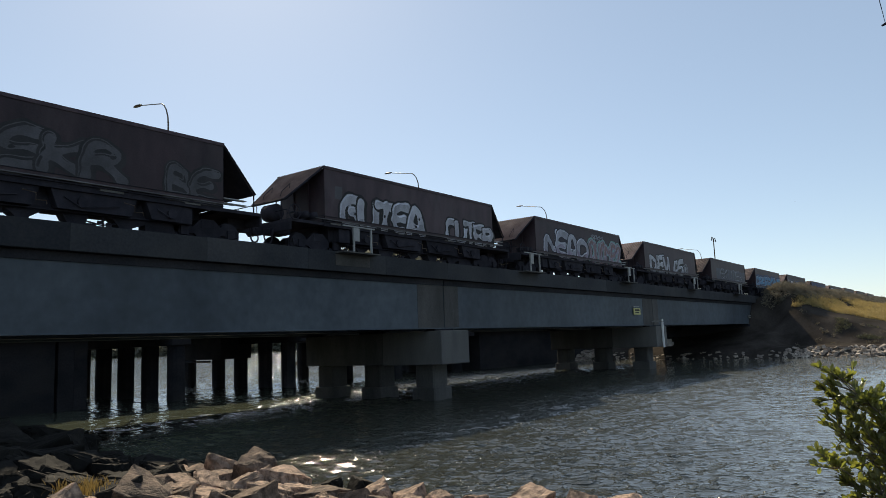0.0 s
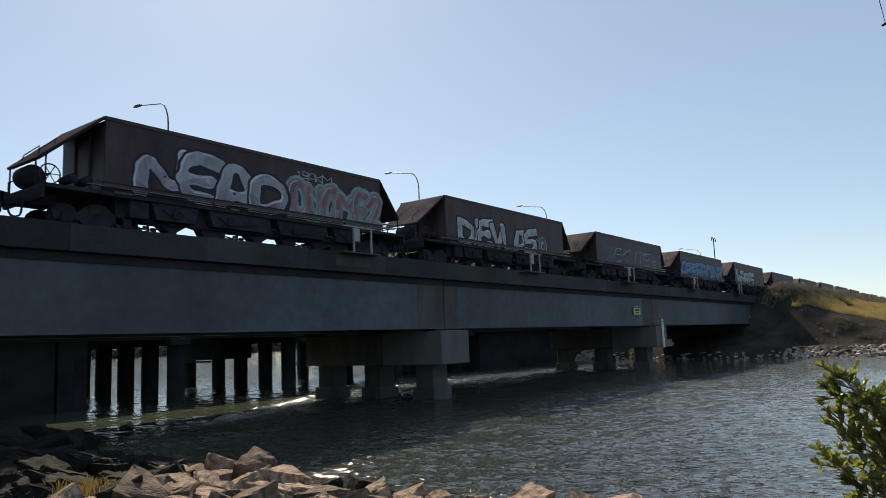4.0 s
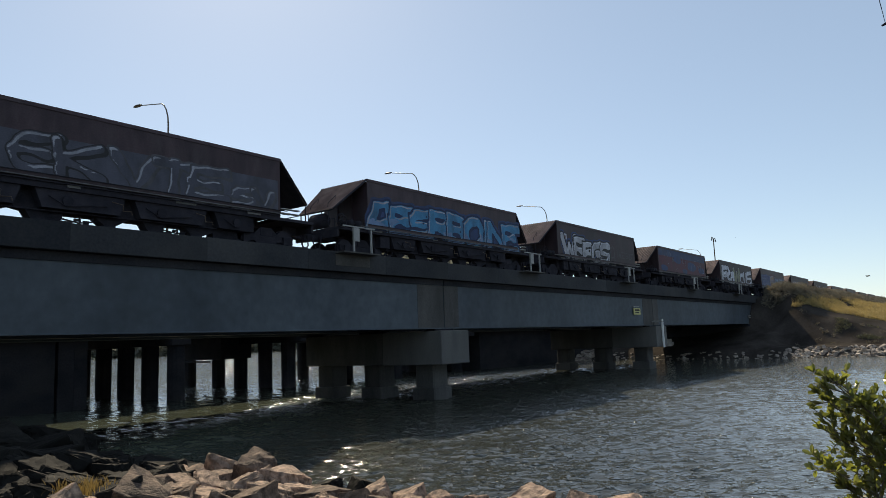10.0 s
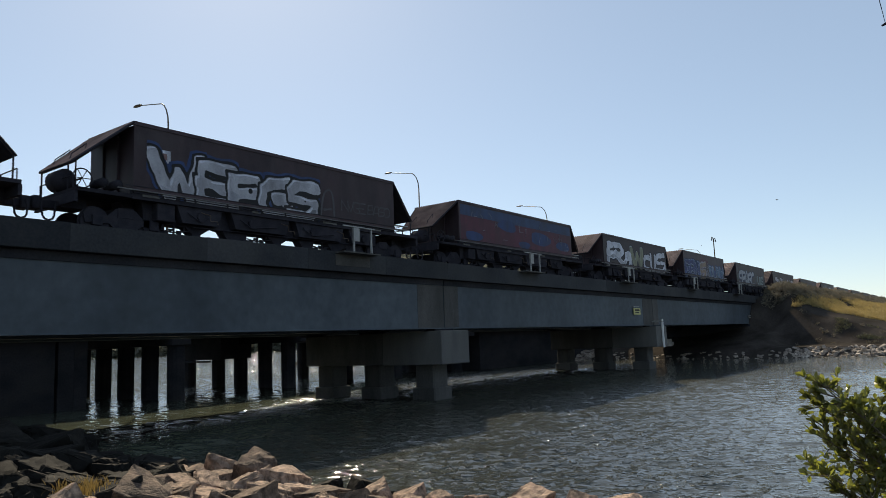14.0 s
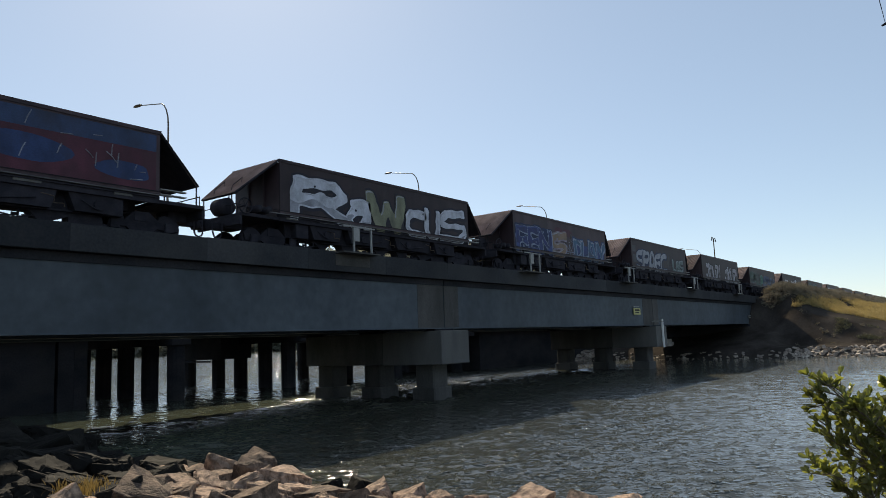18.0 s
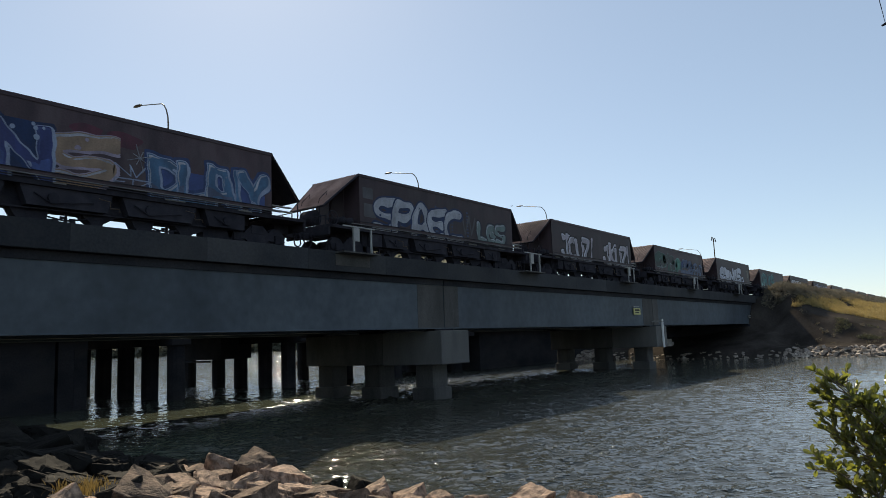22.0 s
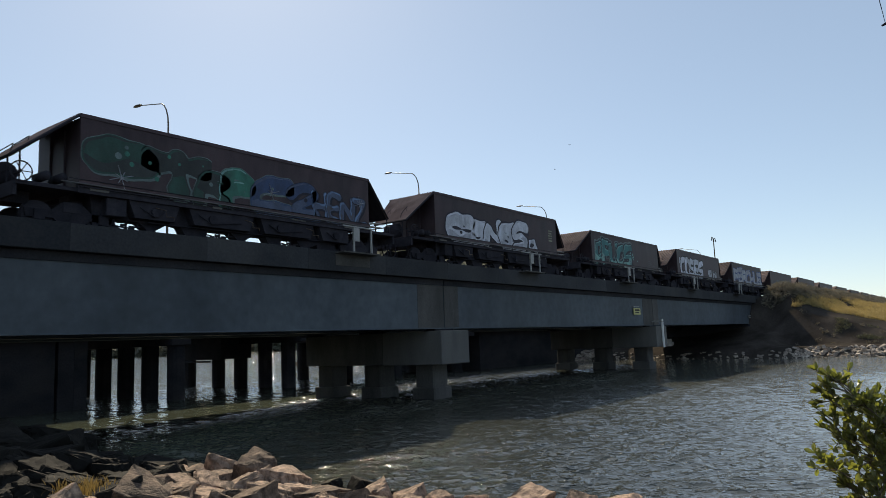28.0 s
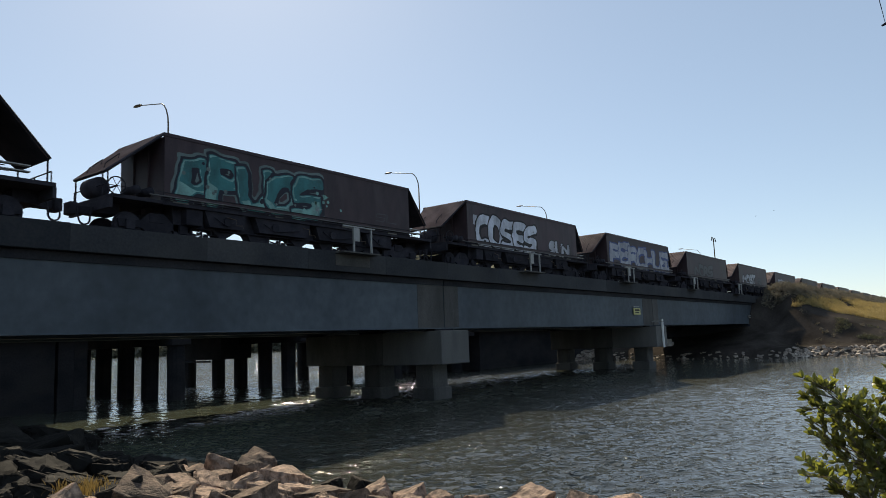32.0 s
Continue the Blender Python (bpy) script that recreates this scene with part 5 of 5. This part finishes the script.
def far_shrubs():
    rng = random.Random(31)
    verts, faces = [], []
    for i in range(2400):
        x = 76.5 + 140 * rng.random() ** 1.4
        y = rng.uniform(13.4 - min(x - 76, 60) * 0.05, 16.7)
        h = 0.3 + 0.3 * noise.noise((x * 0.4, y * 0.4, 5))
        leaf_clump(verts, faces, (x, y, ground_z(x, y) + rng.uniform(0.1, max(h, 0.2))), rng.uniform(0.2, 0.4), 42, rng, 0.085)
    for i in range(260):
        x, y = rng.uniform(75.2, 86), rng.uniform(14.0, 17.0)
        leaf_clump(verts, faces, (x, y, ground_z(x, y) + rng.uniform(0.1, 0.6)), rng.uniform(0.3, 0.5), 50, rng, 0.09)
    for i in range(24):
        x, y = rng.uniform(70, 74), rng.uniform(2, 14)
        leaf_clump(verts, faces, (x, y, ground_z(x, y) + 0.05), rng.uniform(0.15, 0.35), 40, rng, 0.07)
    me = bpy.data.meshes.new("shrubs")
    me.from_pydata(verts, [], faces)
    me.materials.append(M_SCRUB)
    tagged(new("shrubs", me), "low grey-green scrub along the embankment crest", "shrubs", kind="stuff")
    verts, faces = [], []
    for i in range(3400):
        # a wooded hill, higher the farther back; its unseen height dims the water's reflections
        a = radians(rng.uniform(6, 60))
        d = rng.uniform(560, 950)
        h = rng.uniform(12, 22)
        leaf_clump(verts, faces, (d * math.sin(a), d * math.cos(a), h * 0.5 + (d - 560) * 0.3 * (0.8 + 0.25 * math.sin(a * 9))), h * 0.9, 46, rng, 3.2)
    for i in range(500):
        a, d, h = radians(rng.uniform(6, 60)), rng.uniform(545, 575), rng.uniform(8, 13)
        leaf_clump(verts, faces, (d * math.sin(a), d * math.cos(a), h * 0.5), h * 0.8, 50, rng, 2.2)
    me = bpy.data.meshes.new("far_woods")
    me.from_pydata(verts, [], faces)
    me.materials.append(M_HILL)
    tagged(new("far_woods", me), "distant grey-green wooded hill beyond the far shore, its upper slope unseen", "woods", kind="stuff")


far_shrubs()


# ---- mangrove bush beside the camera ----
def bush():
    rng = random.Random(77)
    base = Vector((4.25, -0.03, 0.75))
    b = thing("mangrove_bush", pose(*base), "green mangrove bush with small oval leaves on the bank", "bush")
    outline = ((0, 0), (0.008, 0.012), (0.0145, 0.03), (0.0145, 0.046), (0.007, 0.06), (0, 0.064), (-0.007, 0.06), (-0.0145, 0.046), (-0.0145, 0.03), (-0.008, 0.012))
    shape = [Vector((x, y, 0.25 * abs(x) - 2.0 * (y - 0.03) ** 2)) for x, y in outline]
    mid = [Vector((0, 0.03, 0.0))]
    tris = [(i, (i + 1) % 10, 10) for i in range(10)]
    tips = [(4.1, 0.74, 2.08), (4.15, 0.77, 1.99), (4.15, 0.7, 2.16), (4.2, 0.68, 2.14), (4.1, 0.73, 1.94), (4.25, 0.66, 2.12), (4.1, 0.6, 2.08), (4.3, 0.6, 2.04), (4.2, 0.67, 2.0), (4.1, 0.69, 1.88), (4.2, 0.63, 1.93), (4.2, 0.56, 1.99), (4.3, 0.54, 1.91), (4.1, 0.57, 1.86), (4.15, 0.65, 1.8), (4.1, 0.74, 1.73)]
    tips += [(4.2, 0.73, 1.67), (4.1, 0.68, 1.64), (4.2, 0.63, 1.69), (4.3, 0.54, 1.75), (4.3, 0.44, 2.13), (4.4, 0.4, 2.18), (4.35, 0.48, 2.04), (4.3, 0.44, 1.98), (4.4, 0.36, 2.06), (4.3, 0.47, 1.86), (4.4, 0.4, 1.86), (4.1, 0.57, 1.63), (4.2, 0.5, 1.67), (4.1, 0.66, 1.54), (4.2, 0.54, 1.52), (4.3, 0.42, 1.65), (4.4, 0.1, 2.1), (4.3, -0.2, 2.0), (4.5, -0.35, 1.8), (4.4, 0.1, 1.7)]
    for tip in tips:
        top = Vector(tip) + Vector((0.0, -0.055, -0.03)) - base
        low = Vector((top.x * 0.25 + rng.gauss(0, 0.03), top.y * 0.15, top.z * 0.45))
        pts = [Vector((rng.gauss(0, 0.03), rng.gauss(0, 0.03), -0.1)), low, low.lerp(top, 0.55) + Vector((0, -0.02, 0.03)), top]
        bm = bmesh.new(); tube(bm, pts, 0.007, 6, 0.002)
        br = part("branch", bm, M_BARK, b, "", True)
        verts, faces = [], []
        for k in range(11):
            f = 1 - 0.55 * rng.random() ** 1.3
            start = pts[2].lerp(pts[3], (f - 0.45) / 0.55)
            d = (Vector((rng.gauss(0, 0.8), rng.gauss(0.25, 0.7), rng.gauss(0.5, 0.6))).normalized()) * rng.uniform(0.03, 0.13)
            if k == 0:
                start, d = pts[2].lerp(pts[3], 0.8), (pts[3] - pts[2]) * 0.3
            bm = bmesh.new(); tube(bm, [start, start + d * 0.6, start + d], 0.0035, 4, 0.0015)
            part("twig", bm, M_BARK, br)
            for q in range(10):
                g = 1 - 0.7 * rng.random() ** 1.6
                out = d.normalized() * rng.uniform(0.3, 1.2) + Vector((rng.gauss(0, 0.7), rng.gauss(0, 0.7), rng.gauss(0.55, 0.45)))
                lm = Matrix.Translation(start + d * g) @ out.to_track_quat("Y", "Z").to_matrix().to_4x4() @ Matrix.Rotation(rng.uniform(-1.4, 1.4), 4, "Y") @ Matrix.Scale(rng.uniform(0.45, 0.85), 4)
                o = len(verts)
                verts += [lm @ u for u in shape + mid]
                faces += [tuple(ix + o for ix in t) for t in tris]
        me = bpy.data.meshes.new("leaves")
        me.from_pydata(verts, [], faces)
        me.materials.append(M_LEAF)
        part("foliage", me, None, br)
    return b


mangrove = bush()


# ---- small fittings on the bridge ----
def fittings():
    s = thing("notice_sign", pose(45.15, 18.02, 3.88), "small yellow notice sign fixed to the girder", "sign")
    boxpart("board", (-0.55, 0.55, -0.03, 0.0, -0.22, 0.2), mat("yellow_sign", (0.42, 0.40, 0.16), (0.5, 0.48, 0.2), 6, 0.6, 0.02), s)
    boxpart("text_bar", (-0.4, 0.4, -0.034, -0.031, 0.02, 0.12), M_UNDER, s)
    boxpart("text_bar", (-0.4, 0.3, -0.034, -0.031, -0.12, -0.06), M_UNDER, s)
    boxpart("top_plate", (-0.55, 0.4, -0.03, 0.0, 0.27, 0.32), M_STEEL, s)
    p = thing("bridge_plate", pose(74.2, 18.02, 3.66), "small pale plate on the bridge end", "sign")
    boxpart("board", (-1.0, 1.0, -0.03, 0.0, -0.12, 0.12), M_STEEL, p)
    boxpart("text_bar", (-0.8, 0.8, -0.034, -0.031, -0.05, 0.05), M_UNDER, p)
    d = thing("drain_pipe", pose(47.95, 17.4, 0), "white drain pipe beside the bridge pier", "pipe")
    bm = bmesh.new(); tube(bm, [(0, 0, 1.45), (0, 0, 3.35)], 0.075, 10)
    part("pipe", bm, M_WHITE, d)
    bm = bmesh.new(); ring(bm, (0, 0, 3.2), (0, 0, 1), 0.1, 0.03, 14)
    part("clamp", bm, M_STEEL, d)
    boxpart("bracket", (-0.05, 0.05, 0.08, 0.7, 3.15, 3.25), M_STEEL, d)


fittings()


def overhead_wire():
    w = thing("overhead_wire", pose(0, 0, 0), "thin dark overhead wire with a clamp", "wire")
    bm = bmesh.new()
    a, b = EYE + Vector((0.92792, 0.05404, 0.36883)) * 26, EYE + Vector((0.93796, 0.05152, 0.34289)) * 26
    d = (b - a)
    tube(bm, [a - d * 6, a, b, b + Vector((0.3, -1.2, 0.15)), b + Vector((1.0, -5.0, 0.9))], 0.013, 5)
    part("wire", bm, M_UNDER, w)
    bm = bmesh.new()
    cyl(bm, b + Vector((0, 0.1, -0.04)), b + Vector((0, -0.2, 0.05)), 0.03, 8, 0.07)
    part("clamp", bm, M_UNDER, w)


overhead_wire()


def double_lamp():
    l = thing("double_street_lamp", pose(127.5, 36, 0), "distant lamp post with two short arms", "street lamp")
    bm = bmesh.new(); tube(bm, [(0, 0, 5), (0, 0, 18.4)], 0.12, 8, 0.08)
    part("pole", bm, M_RAIL, l)
    for s in (-1, 1):
        bm = bmesh.new(); tube(bm, [(0, 0, 17.8), (s * 0.3, 0, 18.5), (s * 0.9, 0, 18.6), (s * 1.1, 0, 18.3)], 0.06, 6)
        a = part("arm", bm, M_RAIL, l)
        bm = bmesh.new(); cyl(bm, (s * 1.1, 0, 18.3), (s * 1.1, 0, 17.95), 0.09, 8, 0.13)
        part("lamp_head", bm, M_STEEL, a)


double_lamp()


def bird():
    b = thing("bird", pose(0, 0, 0), "small dark bird in flight", "bird", "birds over the creek")
    bm = bmesh.new()
    bmesh.ops.create_uvsphere(bm, u_segments=10, v_segments=6, radius=1, matrix=Matrix.Diagonal((0.085, 0.033, 0.033, 1)))
    part("body", bm, M_BIRD, b, "", True)
    bm = bmesh.new(); cyl(bm, (-0.065, 0, 0), (-0.145, 0, 0.007), 0.02, 6, 0.033)
    part("tail", bm, M_BIRD, b)
    for s in (-1, 1):
        bm = bmesh.new()
        v = [bm.verts.new(p) for p in ((0.033, s * 0.02, 0.013), (0.04, s * 0.09, 0.06), (-0.026, s * 0.17, 0.033), (-0.033, s * 0.08, 0.046), (-0.033, s * 0.02, 0.013))]
        bm.faces.new(v)
        bmesh.ops.solidify(bm, geom=bm.faces[:], thickness=0.006)
        part("wing", bm, M_BIRD, b)
    return b


birds = [bird()]
birds += [copy_thing(birds[0], pose(0, 0, 0)) for i in range(3)]


def shore_block():
    b = thing("concrete_block", pose(69.0, 24.5, 0.95), "pale concrete block on the far shore, sunlight in its colour", "concrete block")
    # white in place of sunlight: the concrete stands under the deck
    boxpart("block", (-0.3, 0.3, -0.34, 0.34, -0.4, 0.55), M_WHITE, b, bev=0.05)
    boxpart("cap", (-0.22, 0.22, -0.24, 0.24, 0.551, 0.85), M_WHITE, b, bev=0.05)


shore_block()


# ---- what moves ----
def aim(az, el, dist):
    """A place seen from the eye: degrees from +y towards +x, degrees up, metres."""
    a, e = radians(az), radians(el)
    return EYE + Vector((math.sin(a) * math.cos(e), math.cos(a) * math.cos(e), math.sin(e))) * dist


def flight(b, rows):
    places = [aim(*r[1:]) for r in rows]
    out = []
    for i, p in enumerate(places):
        d = places[min(i + 1, len(rows) - 1)] - places[max(i - 1, 0)]
        out.append((rows[i][0], pose(*p, 0, 0, math.degrees(math.atan2(d.y, d.x)))))
    walk(b, out)


def motions():
    for k, w in enumerate(wagons):
        walk(w, [(t, pose(train_x(k, t), WAGON_Y, RAIL_Z)) for t in range(0, 33, 2)])
    walk(water, [(t, pose(-0.12 * t, -0.08 * t, 0)) for t in (0, 16, 32)])
    sway = (8, 2, -4, 6, 10, -2, 4, 9, 12, 0, 15, 25, -12, -14, 1, -10, -6, 3, 0, 25, -2, -4, 18, 32, -25, -24, -13, -16, -17, 11, 5, -8, 6, -4, 10, -1, -12, 2, 12, -7, 22, 16, -4, 0, -1, 11, 0, 28, -4, 18, 8, 20, 6, -6, 4, 10, 2, 8, -4, 12, -10, 6, -12, -4, -20)
    base = mangrove.matrix_basis.translation.copy()
    walk(mangrove, [(i * 0.5, pose(*base, 0.12 * v, 0.03 * v, 0)) for i, v in enumerate(sway)])
    flight(birds[0], [(0, -60, 50, 60), (22, 5, 38, 40), (24, 38.16, 25.74, 32), (24.5, 43.91, 23.29, 36), (25, 48.37, 20.7, 40), (25.5, 51.45, 18.74, 45), (28, 63.95, 15.06, 75), (32, 78.58, 8.54, 130)])
    flight(birds[1], [(0, -66, 46, 60), (22, 2, 34, 40), (24, 39.08, 22.93, 32), (24.5, 44.52, 21.37, 36), (25, 48.34, 19.58, 40), (25.5, 51.32, 17.73, 45), (28, 62.66, 13.26, 75), (32, 77.3, 8.27, 130)])
    flight(birds[2], [(0, 80, 9, 200), (20, 66, 7, 130), (22.5, 53.69, 12.75, 60), (23, 44.48, 15.13, 45), (23.5, 31.23, 17.71, 32), (25, -20, 34, 22), (32, -90, 20, 80)])
    flight(birds[3], [(0, 100, 4, 60), (10, 83.99, 3.33, 48), (16.5, 78.63, 11.1, 80), (17, 80.69, 11.06, 70), (17.5, 83.64, 9.05, 60), (19, 104, 14, 50), (32, 150, 10, 150)])


motions()
